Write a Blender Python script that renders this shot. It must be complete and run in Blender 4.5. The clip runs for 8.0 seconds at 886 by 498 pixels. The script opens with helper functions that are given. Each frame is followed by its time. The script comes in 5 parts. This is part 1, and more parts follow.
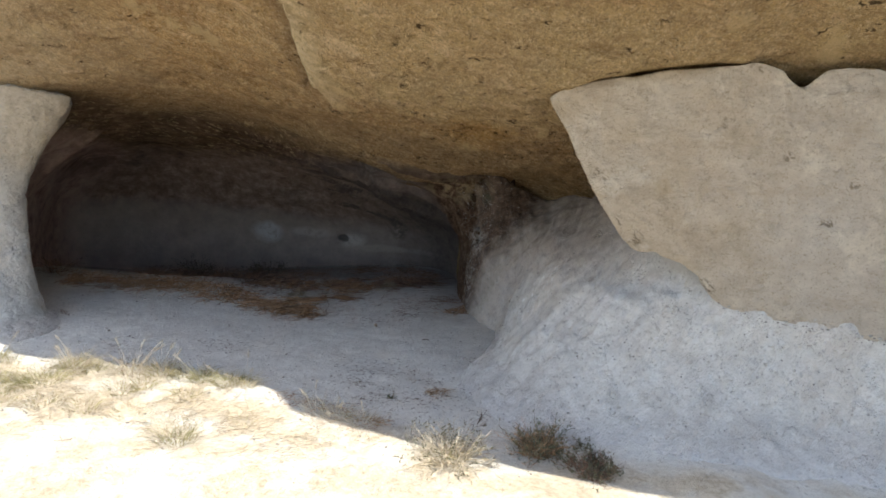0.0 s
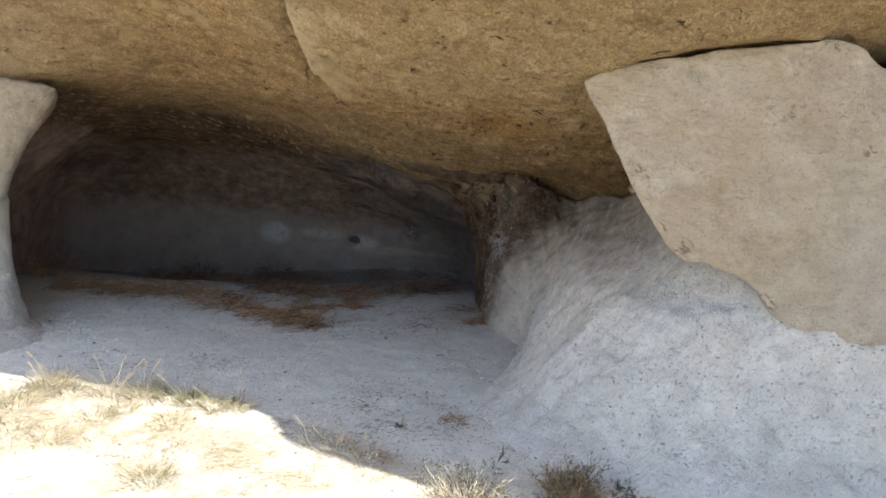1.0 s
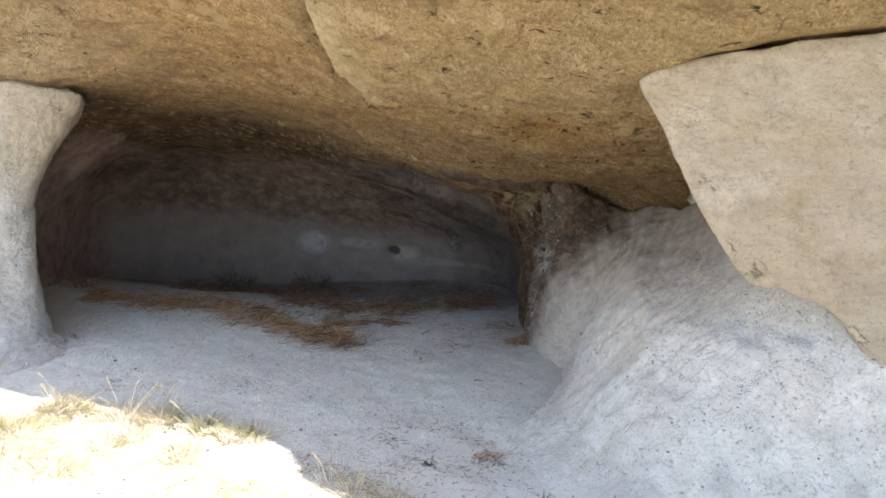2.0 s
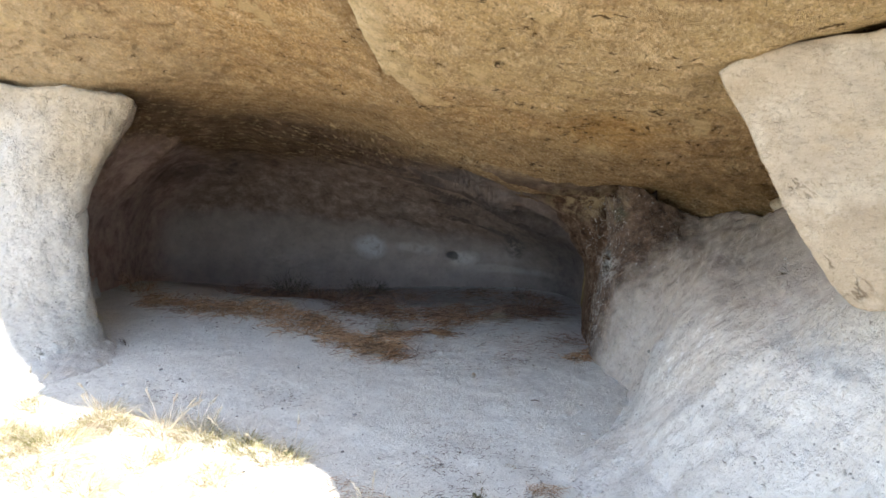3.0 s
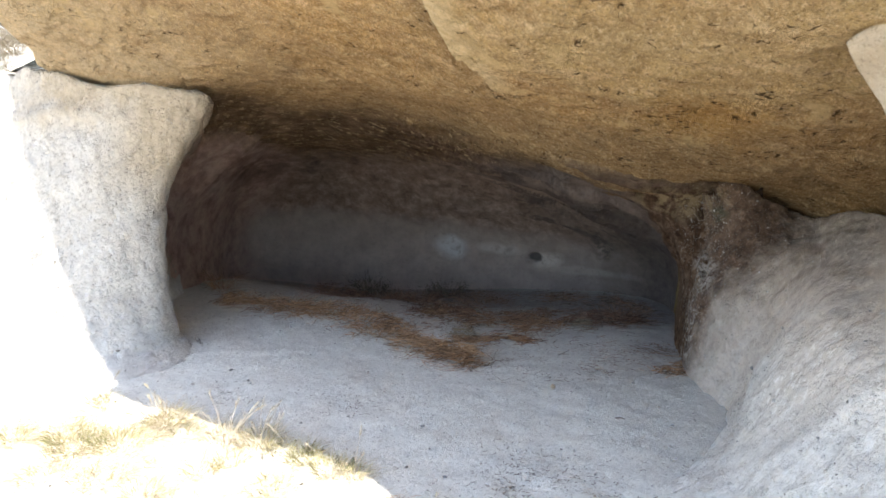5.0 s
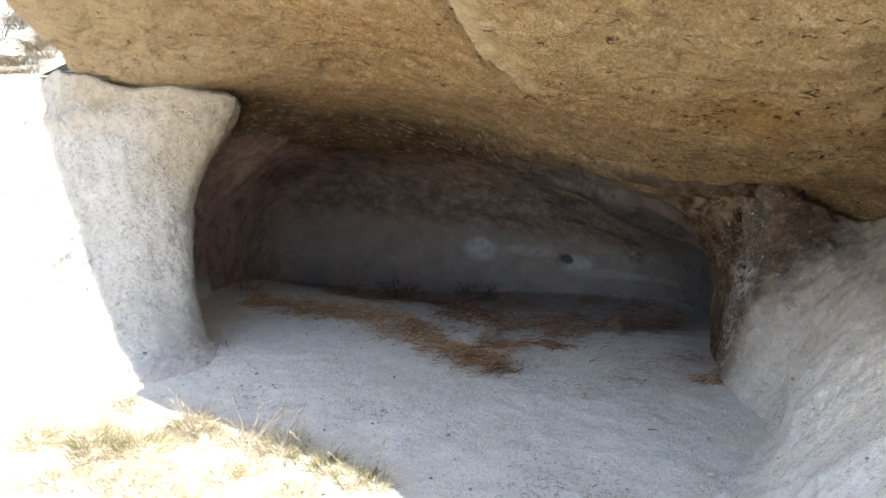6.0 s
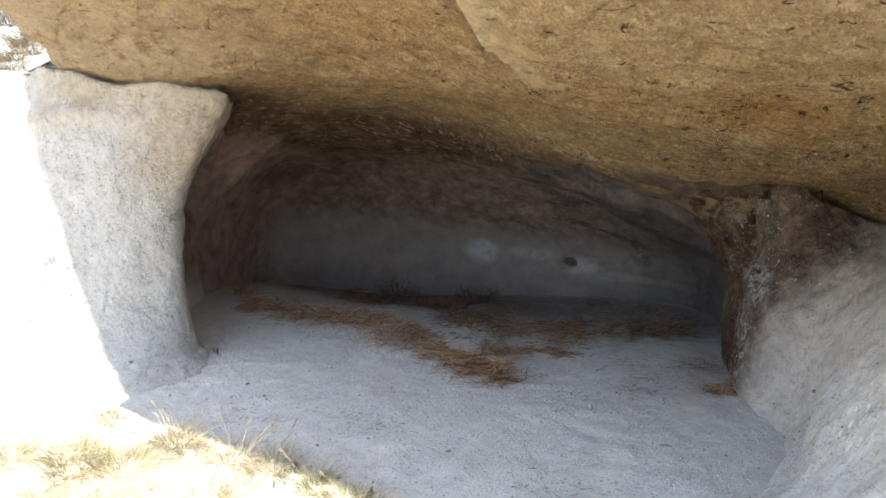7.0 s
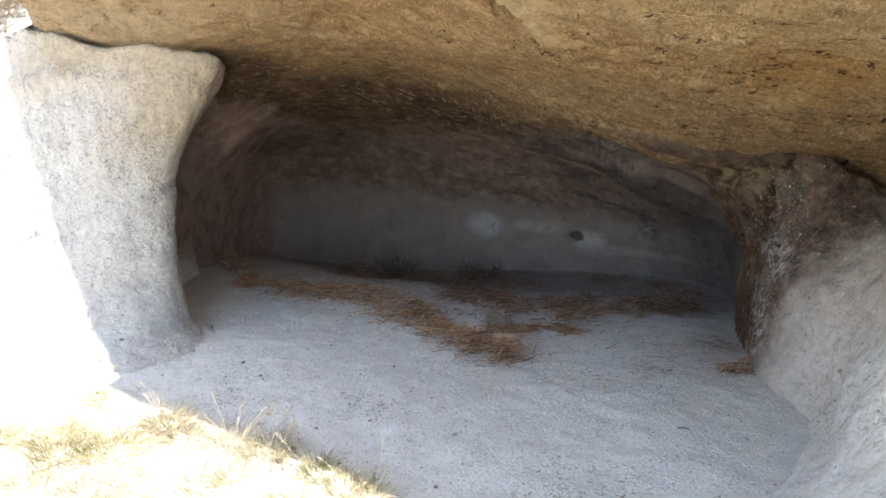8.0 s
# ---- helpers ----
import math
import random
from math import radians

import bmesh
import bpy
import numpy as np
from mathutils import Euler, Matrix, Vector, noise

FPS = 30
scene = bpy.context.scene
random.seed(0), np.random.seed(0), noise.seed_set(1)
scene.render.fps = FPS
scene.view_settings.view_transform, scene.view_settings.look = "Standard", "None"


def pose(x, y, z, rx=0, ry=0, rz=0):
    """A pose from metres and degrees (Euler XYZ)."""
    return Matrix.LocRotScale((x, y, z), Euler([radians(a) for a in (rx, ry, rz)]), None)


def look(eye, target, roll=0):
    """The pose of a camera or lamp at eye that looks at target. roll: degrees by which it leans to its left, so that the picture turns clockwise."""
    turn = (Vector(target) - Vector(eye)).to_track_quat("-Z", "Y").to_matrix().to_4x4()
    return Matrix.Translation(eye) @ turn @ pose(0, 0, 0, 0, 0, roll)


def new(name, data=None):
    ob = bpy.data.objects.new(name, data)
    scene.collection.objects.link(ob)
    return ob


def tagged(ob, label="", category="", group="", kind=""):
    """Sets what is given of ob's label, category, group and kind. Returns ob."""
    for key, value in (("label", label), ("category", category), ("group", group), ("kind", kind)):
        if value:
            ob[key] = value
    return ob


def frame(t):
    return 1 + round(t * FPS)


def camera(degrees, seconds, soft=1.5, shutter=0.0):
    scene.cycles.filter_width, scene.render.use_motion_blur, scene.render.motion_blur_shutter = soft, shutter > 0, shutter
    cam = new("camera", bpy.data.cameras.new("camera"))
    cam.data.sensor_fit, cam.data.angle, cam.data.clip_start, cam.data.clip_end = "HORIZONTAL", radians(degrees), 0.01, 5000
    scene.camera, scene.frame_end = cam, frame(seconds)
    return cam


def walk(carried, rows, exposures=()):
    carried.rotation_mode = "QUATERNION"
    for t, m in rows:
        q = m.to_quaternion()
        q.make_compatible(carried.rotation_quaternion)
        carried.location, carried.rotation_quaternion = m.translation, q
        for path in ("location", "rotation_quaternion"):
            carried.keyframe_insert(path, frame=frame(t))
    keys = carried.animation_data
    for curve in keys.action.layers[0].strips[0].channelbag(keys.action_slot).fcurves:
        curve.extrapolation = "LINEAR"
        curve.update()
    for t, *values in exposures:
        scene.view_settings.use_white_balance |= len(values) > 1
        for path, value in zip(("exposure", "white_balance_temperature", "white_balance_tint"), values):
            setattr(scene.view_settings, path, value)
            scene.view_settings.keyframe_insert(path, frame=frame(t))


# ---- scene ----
# ---------------------------------------------------------------- camera
# seconds, place in metres, yaw, pitch, roll in degrees
cam = camera(64.90, 8.0, 1.6)
ROWS = [
    (0.0, 0.010, -0.001, 1.500, 10.20, -10.37, 2.45),
    (0.5, -0.062, 0.301, 1.466, 10.71, -10.49, 2.45),
    (1.0, -0.077, 0.495, 1.457, 11.65, -10.54, 2.36),
    (2.5, -0.102, 1.034, 1.460, 18.52, -10.21, 1.65),
    (3.0, -0.117, 1.157, 1.452, 21.15, -10.28, 1.38),
    (3.5, -0.123, 1.262, 1.431, 23.14, -10.31, 1.17),
    (4.0, -0.139, 1.344, 1.417, 24.99, -10.36, 0.98),
    (4.5, -0.149, 1.401, 1.409, 26.71, -10.38, 0.81),
    (6.0, -0.180, 1.528, 1.416, 31.19, -10.45, 0.35),
    (6.5, -0.227, 1.617, 1.418, 31.28, -10.44, 0.34),
    (7.0, -0.279, 1.701, 1.401, 31.27, -10.43, 0.33),
    (7.5, -0.337, 1.778, 1.387, 31.24, -11.24, 0.33),
    (8.0, -0.405, 1.852, 1.353, 31.19, -12.51, 0.35),
]
walk(cam, [(t, pose(x, y, z, 90 + pitch, 0, yaw) @ pose(0, 0, 0, 0, 0, roll)) for t, x, y, z, yaw, pitch, roll in ROWS],
     exposures=[(0.0, 1.20, 7000, 10), (0.5, 1.30, 7000, 10), (1.2, 1.55, 7000, 10), (2.4, 2.09, 7000, 10), (4.7, 2.25, 7000, 10), (6.0, 1.94, 7000, 10), (7.0, 2.02, 7000, 10), (8.0, 2.17, 7000, 10)])

# ---------------------------------------------------------------- light
SUN_WAY = Vector((0.55, 0.25, -1.0)).normalized()
sun = new("sun", bpy.data.lights.new("sun", "SUN"))
sun.data.energy, sun.data.angle, sun.data.color = 3.4, radians(0.55), (1.0, 0.95, 0.87)
sun.matrix_world = look((0, 0, 30), Vector((0, 0, 30)) + SUN_WAY)
world = bpy.data.worlds.new("sky")
scene.world = world
world.use_nodes = True
wn = world.node_tree.nodes
sky = wn.new("ShaderNodeTexSky")
sky.sky_type, sky.sun_disc = "NISHITA", False
sky.sun_elevation = math.asin(-SUN_WAY.z)
sky.sun_rotation = math.atan2(-SUN_WAY.x, -SUN_WAY.y)
world.node_tree.links.new(sky.outputs[0], wn["Background"].inputs[0])
wn["Background"].inputs[1].default_value = 0.15


# ---------------------------------------------------------------- materials
class Mat:
    """A node material, with short ways to write its nodes."""

    def __init__(self, name, rough=0.9, spec=0.25):
        self.m = bpy.data.materials.new(name)
        self.m.use_nodes = True
        self.t = self.m.node_tree
        self.b = self.t.nodes["Principled BSDF"]
        self.b.inputs["Roughness"].default_value = rough
        self.b.inputs["Specular IOR Level"].default_value = spec
        self.co = self.t.nodes.new("ShaderNodeTexCoord").outputs["Object"]

    def node(self, kind, ins, **props):
        n = self.t.nodes.new(kind)
        for k, v in props.items():
            setattr_safe(n, k, v)
        for k, v in ins.items():
            if hasattr(v, "is_output"):
                self.t.links.new(v, n.inputs[k])
            else:
                n.inputs[k].default_value = v
        return n

    def at(self, scale=(1, 1, 1), shift=(0, 0, 0)):
        return self.node("ShaderNodeMapping", {"Vector": self.co, "Scale": scale, "Location": shift}).outputs[0]

    def noise(self, scale, detail=6, rough=0.6, vec=None, warp=0.0):
        return self.node("ShaderNodeTexNoise", {"Vector": vec or self.co, "Scale": scale, "Detail": detail, "Roughness": rough, "Distortion": warp}).outputs[0]

    def cells(self, scale, vec=None, rand=1.0):
        return self.node("ShaderNodeTexVoronoi", {"Vector": vec or self.co, "Scale": scale, "Randomness": rand})

    def ramp(self, fac, *stops):
        n = self.node("ShaderNodeValToRGB", {0: fac})
        e = n.color_ramp.elements
        while len(e) < len(stops):
            e.new(0.5)
        for k, (at, col) in zip(e, stops):
            k.position = at
            k.color = (*col, 1) if isinstance(col, tuple) else (col, col, col, 1)
        return n.outputs[0]

    def step(self, fac, lo, hi):
        return self.node("ShaderNodeMapRange", {"Value": fac, "From Min": lo, "From Max": hi, "To Min": 0.0, "To Max": 1.0}).outputs[0]

    def math(self, op, a, b=0.0):
        return self.node("ShaderNodeMath", {0: a, 1: b}, operation=op).outputs[0]

    def mix(self, fac, a, b, blend="MIX"):
        a = (*a, 1) if isinstance(a, tuple) else a
        b = (*b, 1) if isinstance(b, tuple) else b
        return self.node("ShaderNodeMix", {0: fac, 6: a, 7: b}, data_type="RGBA", blend_type=blend).outputs[2]

    def axis(self, n):
        return self.node("ShaderNodeSeparateXYZ", {0: self.co}).outputs[n]

    def along(self, way, stretch):
        """Coordinates drawn out along one direction."""
        w = Vector(way).normalized()
        a = w.orthogonal().normalized()
        dots = [self.node("ShaderNodeVectorMath", {0: self.co, 1: tuple(d)}, operation="DOT_PRODUCT").outputs["Value"] for d in (w / stretch, a, w.cross(a))]
        return self.node("ShaderNodeCombineXYZ", {0: dots[0], 1: dots[1], 2: dots[2]}).outputs[0]

    def rings(self, scale=5.0):
        """Uneven layers that follow the arch of the cave's mouth."""
        past = self.math("SUBTRACT", self.axis(1), self.math("MULTIPLY", self.axis(0), 0.268))
        v = self.node("ShaderNodeCombineXYZ", {0: past, 1: self.math("MULTIPLY", self.axis(0), 0.16), 2: self.math("MULTIPLY", self.axis(2), 0.16)}).outputs[0]
        return self.noise(scale, 7, 0.62, v, 0.5)

    def blob(self, place, size, soft=0.5):
        """1 inside an ellipsoid round a place, with an uneven rim."""
        v = self.node("ShaderNodeMapping", {"Vector": self.co, "Location": tuple(-p / s for p, s in zip(place, size)), "Scale": tuple(1 / s for s in size)}).outputs[0]
        far = self.node("ShaderNodeVectorMath", {0: v}, operation="LENGTH").outputs["Value"]
        rag = self.math("MULTIPLY", self.math("SUBTRACT", self.noise(7, 5), 0.5), 1.6)
        return self.step(self.math("ADD", far, rag), 1.0 + soft, 1.0 - soft)

    def done(self, colour, height=None, strength=0.5, distance=0.02):
        if hasattr(colour, "is_output"):
            self.t.links.new(colour, self.b.inputs["Base Color"])
        else:
            self.b.inputs["Base Color"].default_value = (*colour, 1)
        if height is not None:
            n = self.node("ShaderNodeBump", {"Height": height, "Strength": strength, "Distance": distance})
            self.t.links.new(n.outputs[0], self.b.inputs["Normal"])
        return self.m


def setattr_safe(n, k, v):
    if k == "operation":
        n.operation = v
    elif k == "data_type":
        n.data_type = v
    elif k == "blend_type":
        n.blend_type = v


def mat_ochre(name="ochre_sandstone", hollow=False):
    m = Mat(name, 0.95, 0.08)
    streak = m.along((1, 0.55, -0.3), 2.0)
    big = m.noise(0.9, 5, 0.55)
    patch = m.noise(2.6, 12, 0.74, streak, 0.4)
    mid = m.noise(15.0, 12, 0.78, streak, 0.2)
    fine = m.noise(45, 12, 0.82, m.at((1.3, 0.8, 1.2)))
    crumb = m.noise(120, 8, 0.75)
    c = m.ramp(mid, (0.34, (0.33, 0.205, 0.080)), (0.45, (0.46, 0.30, 0.120)), (0.54, (0.57, 0.385, 0.165)), (0.66, (0.72, 0.525, 0.28)))
    # olive and pale weathering
    c = m.mix(m.math("MULTIPLY", m.step(big, 0.45, 0.62), 0.55), c, m.ramp(mid, (0.36, (0.34, 0.245, 0.095)), (0.62, (0.56, 0.42, 0.19))))
    c = m.mix(m.math("MULTIPLY", m.step(patch, 0.49, 0.58), 0.35), c, m.ramp(fine, (0.42, (0.27, 0.15, 0.07)), (0.58, (0.58, 0.40, 0.225))))
    c = m.mix(m.math("MULTIPLY", m.step(m.noise(4.2, 11, 0.76, streak), 0.555, 0.60), 0.75), c, (0.74, 0.56, 0.31))
    c = m.mix(m.math("MULTIPLY", m.step(m.noise(5.1, 12, 0.78, m.at((0.8, 1.2, 1), (3, 1, 7))), 0.55, 0.64), 0.4), c, (0.25, 0.15, 0.068))
    # grains
    c = m.mix(m.math("MULTIPLY", m.step(fine, 0.51, 0.57), 0.55), c, (0.25, 0.15, 0.06))
    c = m.mix(m.math("MULTIPLY", m.step(crumb, 0.53, 0.57), 0.6), c, (0.16, 0.09, 0.034))
    c = m.mix(m.math("MULTIPLY", m.step(m.noise(85, 9, 0.75, m.at((1, 1, 1), (5, 5, 5))), 0.55, 0.585), 0.6), c, (0.80, 0.63, 0.38))
    c = m.mix(1.0, c, (1.14, 1.07, 1.12), "MULTIPLY")
    # the broken flake's lit edge painted as paler rock, with a shaded band beside it
    side = m.math("ADD", m.math("ADD", m.axis(0), 1.66), m.math("MULTIPLY", m.math("SUBTRACT", m.axis(1), 4.6), 0.12))
    side = m.math("ADD", side, m.math("MULTIPLY", m.math("SUBTRACT", m.noise(9, 8, 0.7), 0.5), 0.09))
    flake_lit = m.math("MULTIPLY", m.math("MULTIPLY", m.step(side, -0.012, 0.0), m.step(side, 0.22, 0.03)), m.step(m.axis(1), 4.66, 4.5))
    c = m.mix(m.math("MULTIPLY", flake_lit, 0.6), c, m.ramp(mid, (0.4, (0.60, 0.44, 0.21)), (0.6, (0.82, 0.66, 0.40))))
    flake_shade = m.math("MULTIPLY", m.math("MULTIPLY", m.step(side, 0.0, -0.02), m.step(side, -0.16, -0.03)), m.step(m.axis(1), 4.66, 4.4))
    c = m.mix(m.math("MULTIPLY", flake_shade, 0.5), c, (0.22, 0.13, 0.06))
    # browner towards the bank
    c = m.mix(m.math("MULTIPLY", m.step(m.math("ADD", m.axis(1), m.math("MULTIPLY", m.noise(2.5, 10, 0.74), 1.2)), 5.2, 6.0), 0.6), c, m.ramp(mid, (0.40, (0.17, 0.098, 0.048)), (0.60, (0.46, 0.30, 0.155))))
    # yellowish front of the underside
    front = m.math("MULTIPLY", m.step(m.math("ADD", m.axis(1), m.math("MULTIPLY", m.math("SUBTRACT", m.noise(2.0, 9, 0.72), 0.5), 1.5)), 4.7, 4.0), m.step(m.axis(0), -2.4, -1.0))
    c = m.mix(m.math("MULTIPLY", front, 0.25), c, m.ramp(fine, (0.4, (0.56, 0.43, 0.22)), (0.6, (0.92, 0.78, 0.50))))
    # brown and purplish blotches, with crumbs in them
    blot = m.step(m.noise(3.4, 13, 0.80, m.at((1.2, 0.8, 1), (4, 7, 2))), 0.50, 0.57)
    c = m.mix(m.math("MULTIPLY", blot, 0.32), c, m.ramp(m.noise(38, 10, 0.8, m.at((1.3, 0.8, 1))), (0.42, (0.17, 0.10, 0.055)), (0.58, (0.58, 0.42, 0.24))))
    bits = m.step(m.noise(64, 8, 0.78, m.at((1.2, 0.8, 1), (1, 5, 3))), 0.55, 0.58)
    c = m.mix(m.math("MULTIPLY", bits, 0.6), c, (0.17, 0.10, 0.045))
    gold = m.step(m.noise(52, 9, 0.78, m.at((1.2, 0.8, 1), (9, 5, 3))), 0.55, 0.585)
    c = m.mix(m.math("MULTIPLY", gold, 0.5), c, (0.95, 0.77, 0.49))
    # the flake's painted light and shade once more, over the blotches
    c = m.mix(m.math("MULTIPLY", flake_lit, 0.5), c, m.ramp(mid, (0.4, (0.72, 0.54, 0.30)), (0.6, (0.95, 0.78, 0.52))))
    c = m.mix(m.math("MULTIPLY", flake_shade, 0.45), c, (0.22, 0.13, 0.07))
    # paler left end: sun and bounced light put into the colour
    pale = m.math("MULTIPLY", m.step(m.math("ADD", m.axis(0), m.math("MULTIPLY", m.math("SUBTRACT", m.noise(2.2, 9, 0.72), 0.5), 1.6)), -2.7, -4.3), m.step(m.axis(1), 5.2, 4.6))
    c = m.mix(m.math("MULTIPLY", pale, 0.5), c, m.ramp(fine, (0.4, (0.55, 0.435, 0.29)), (0.6, (0.88, 0.75, 0.56))))
    # the cave's roof turns dark brown towards the back and the left
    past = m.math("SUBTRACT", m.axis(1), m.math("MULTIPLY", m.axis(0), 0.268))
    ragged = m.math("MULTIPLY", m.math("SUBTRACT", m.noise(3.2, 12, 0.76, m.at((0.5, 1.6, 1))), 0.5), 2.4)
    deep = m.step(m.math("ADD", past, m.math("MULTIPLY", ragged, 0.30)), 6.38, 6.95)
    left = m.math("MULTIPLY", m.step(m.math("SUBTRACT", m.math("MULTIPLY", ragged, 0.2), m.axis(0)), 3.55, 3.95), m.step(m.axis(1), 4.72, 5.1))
    dark_roof = m.math("MULTIPLY", m.math("MAXIMUM", deep, left), m.node("ShaderNodeMapRange", {"Value": m.axis(0), "From Min": -4.0, "From Max": -2.9, "To Min": 0.8, "To Max": 0.95}).outputs[0])
    c = m.mix(dark_roof, c, m.ramp(m.noise(10, 12, 0.78, streak), (0.38, (0.038, 0.024, 0.017)), (0.5, (0.115, 0.070, 0.048)), (0.62, (0.26, 0.165, 0.112))))
    # a rust-coloured stain near the bank
    c = m.mix(m.math("MULTIPLY", m.blob((-0.62, 4.75, 1.45), (0.22, 0.28, 0.3), 0.6), 0.35), c, (0.50, 0.26, 0.045))
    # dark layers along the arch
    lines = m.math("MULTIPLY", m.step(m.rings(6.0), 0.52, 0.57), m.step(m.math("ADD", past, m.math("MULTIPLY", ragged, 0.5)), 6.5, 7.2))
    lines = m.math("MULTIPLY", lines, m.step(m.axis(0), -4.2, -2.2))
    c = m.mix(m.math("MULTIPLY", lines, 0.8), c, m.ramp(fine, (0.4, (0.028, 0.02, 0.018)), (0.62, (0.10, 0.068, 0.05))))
    # thin cracks where layers lift
    vein = m.math("ABSOLUTE", m.math("SUBTRACT", m.noise(6.5, 3, 0.55, m.at((0.5, 1.2, 1)), 0.0), 0.5))
    where = m.math("MULTIPLY", m.math("MULTIPLY", m.step(m.axis(0), -2.0, -1.0), m.step(m.axis(1), 4.0, 4.4)), m.math("MULTIPLY", m.step(m.axis(1), 5.9, 5.2), 0.075))
    gate = m.step(m.math("ADD", m.noise(9, 4, 0.5, m.at((0.9, 1.0, 1), (2, 9, 4))), where), 0.60, 0.625)
    crack = m.math("MULTIPLY", m.step(vein, 0.012, 0.005), gate)
    other = m.math("ABSOLUTE", m.math("SUBTRACT", m.noise(13, 3, 0.55, m.at((0.5, 1.1, 1), (6, 6, 6)), 0.0), 0.5))
    crack = m.math("MAXIMUM", crack, m.math("MULTIPLY", m.step(other, 0.014, 0.005), m.step(m.math("ADD", m.noise(13, 3, 0.5, m.at((0.9, 1.0, 1), (1, 1, 8))), where), 0.64, 0.66)))
    c = m.mix(m.math("MULTIPLY", crack, 0.9), c, (0.06, 0.032, 0.014))
    scab = m.step(m.noise(19, 11, 0.76, m.along((1, 0.55, -0.3), 1.6)), 0.555, 0.60)
    c = m.mix(m.math("MULTIPLY", scab, 0.5), c, (0.80, 0.60, 0.35))
    dapple = m.step(m.noise(11, 12, 0.78, m.along((1, 0.55, -0.3), 2.4)), 0.53, 0.60)
    c = m.mix(m.math("MULTIPLY", dapple, 0.4), c, (0.27, 0.155, 0.068))
    # smooth pale patches
    smooth = m.step(m.noise(3.3, 6, 0.6, m.at((1.1, 0.8, 1), (8, 2, 1))), 0.60, 0.64)
    c = m.mix(m.math("MULTIPLY", m.math("MULTIPLY", smooth, m.step(past, 5.6, 5.2)), 0.6), c, (0.70, 0.52, 0.28))
    pits = m.step(m.noise(26, 9, 0.68, m.at((0.9, 1.0, 1.2)), 0.5), 0.63, 0.66)
    c = m.mix(m.math("MULTIPLY", pits, 0.45), c, (0.10, 0.055, 0.022))
    h = m.math("ADD", m.math("MULTIPLY", mid, 2.0), m.math("MULTIPLY", fine, 1.4))
    h = m.math("ADD", h, m.math("ADD", m.math("MULTIPLY", patch, 0.9), m.math("MULTIPLY", crumb, 0.4)))
    h = m.math("SUBTRACT", h, m.math("ADD", pits, m.math("MULTIPLY", crack, 1.6)))
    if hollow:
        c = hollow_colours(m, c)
    return m.done(c, h, 1.0, 0.032)


def pier_colours(m):
    """Brown stained rock with a white crust, shared by the cave's arch and the pier."""
    c = m.ramp(m.noise(13, 10, 0.75), (0.38, (0.048, 0.028, 0.019)), (0.52, (0.12, 0.073, 0.048)), (0.66, (0.28, 0.195, 0.14)))
    c = m.mix(m.math("MULTIPLY", m.step(m.noise(5, 9, 0.72), 0.48, 0.62), 0.35), c, (0.23, 0.165, 0.12))
    flecks = m.math("MULTIPLY", m.step(m.noise(62, 8, 0.72), 0.575, 0.595), m.step(m.noise(6, 6, 0.65), 0.44, 0.54))
    crust = m.math("MULTIPLY", flecks, m.blob((-0.84, 6.2, 0.55), (0.16, 0.6, 0.50), 0.7))
    c = m.mix(m.math("MULTIPLY", crust, 0.95), c, (0.74, 0.71, 0.67))
    mould = m.math("MULTIPLY", m.step(m.noise(28, 10, 0.76), 0.47, 0.53), m.blob((-0.80, 6.15, 0.46), (0.085, 0.35, 0.10), 0.6))
    c = m.mix(m.math("MULTIPLY", mould, 0.85), c, (0.66, 0.635, 0.61))
    drip = m.math("MULTIPLY", m.step(m.noise(34, 9, 0.74, m.at((1, 1, 0.35))), 0.53, 0.57), m.blob((-0.86, 6.0, 0.08), (0.06, 0.4, 0.20), 0.6))
    c = m.mix(m.math("MULTIPLY", drip, 0.8), c, (0.66, 0.64, 0.61))
    tan = m.math("MULTIPLY", m.step(m.noise(9, 10, 0.75), 0.47, 0.55), m.blob((-1.0, 6.3, 0.92), (0.26, 0.35, 0.12), 0.7))
    c = m.mix(m.math("MULTIPLY", tan, 0.7), c, (0.42, 0.33, 0.20))
    moss = m.math("MULTIPLY", m.step(m.noise(11, 8, 0.7), 0.42, 0.55), m.blob((-0.72, 6.3, 0.84), (0.06, 0.2, 0.05), 0.6))
    c = m.mix(m.math("MULTIPLY", moss, 0.6), c, (0.035, 0.06, 0.03))
    yellow = m.blob((-1.09, 6.85, 0.12), (0.05, 0.16, 0.20), 0.6)
    return m.mix(m.math("MULTIPLY", yellow, 0.55), c, (0.36, 0.28, 0.075))


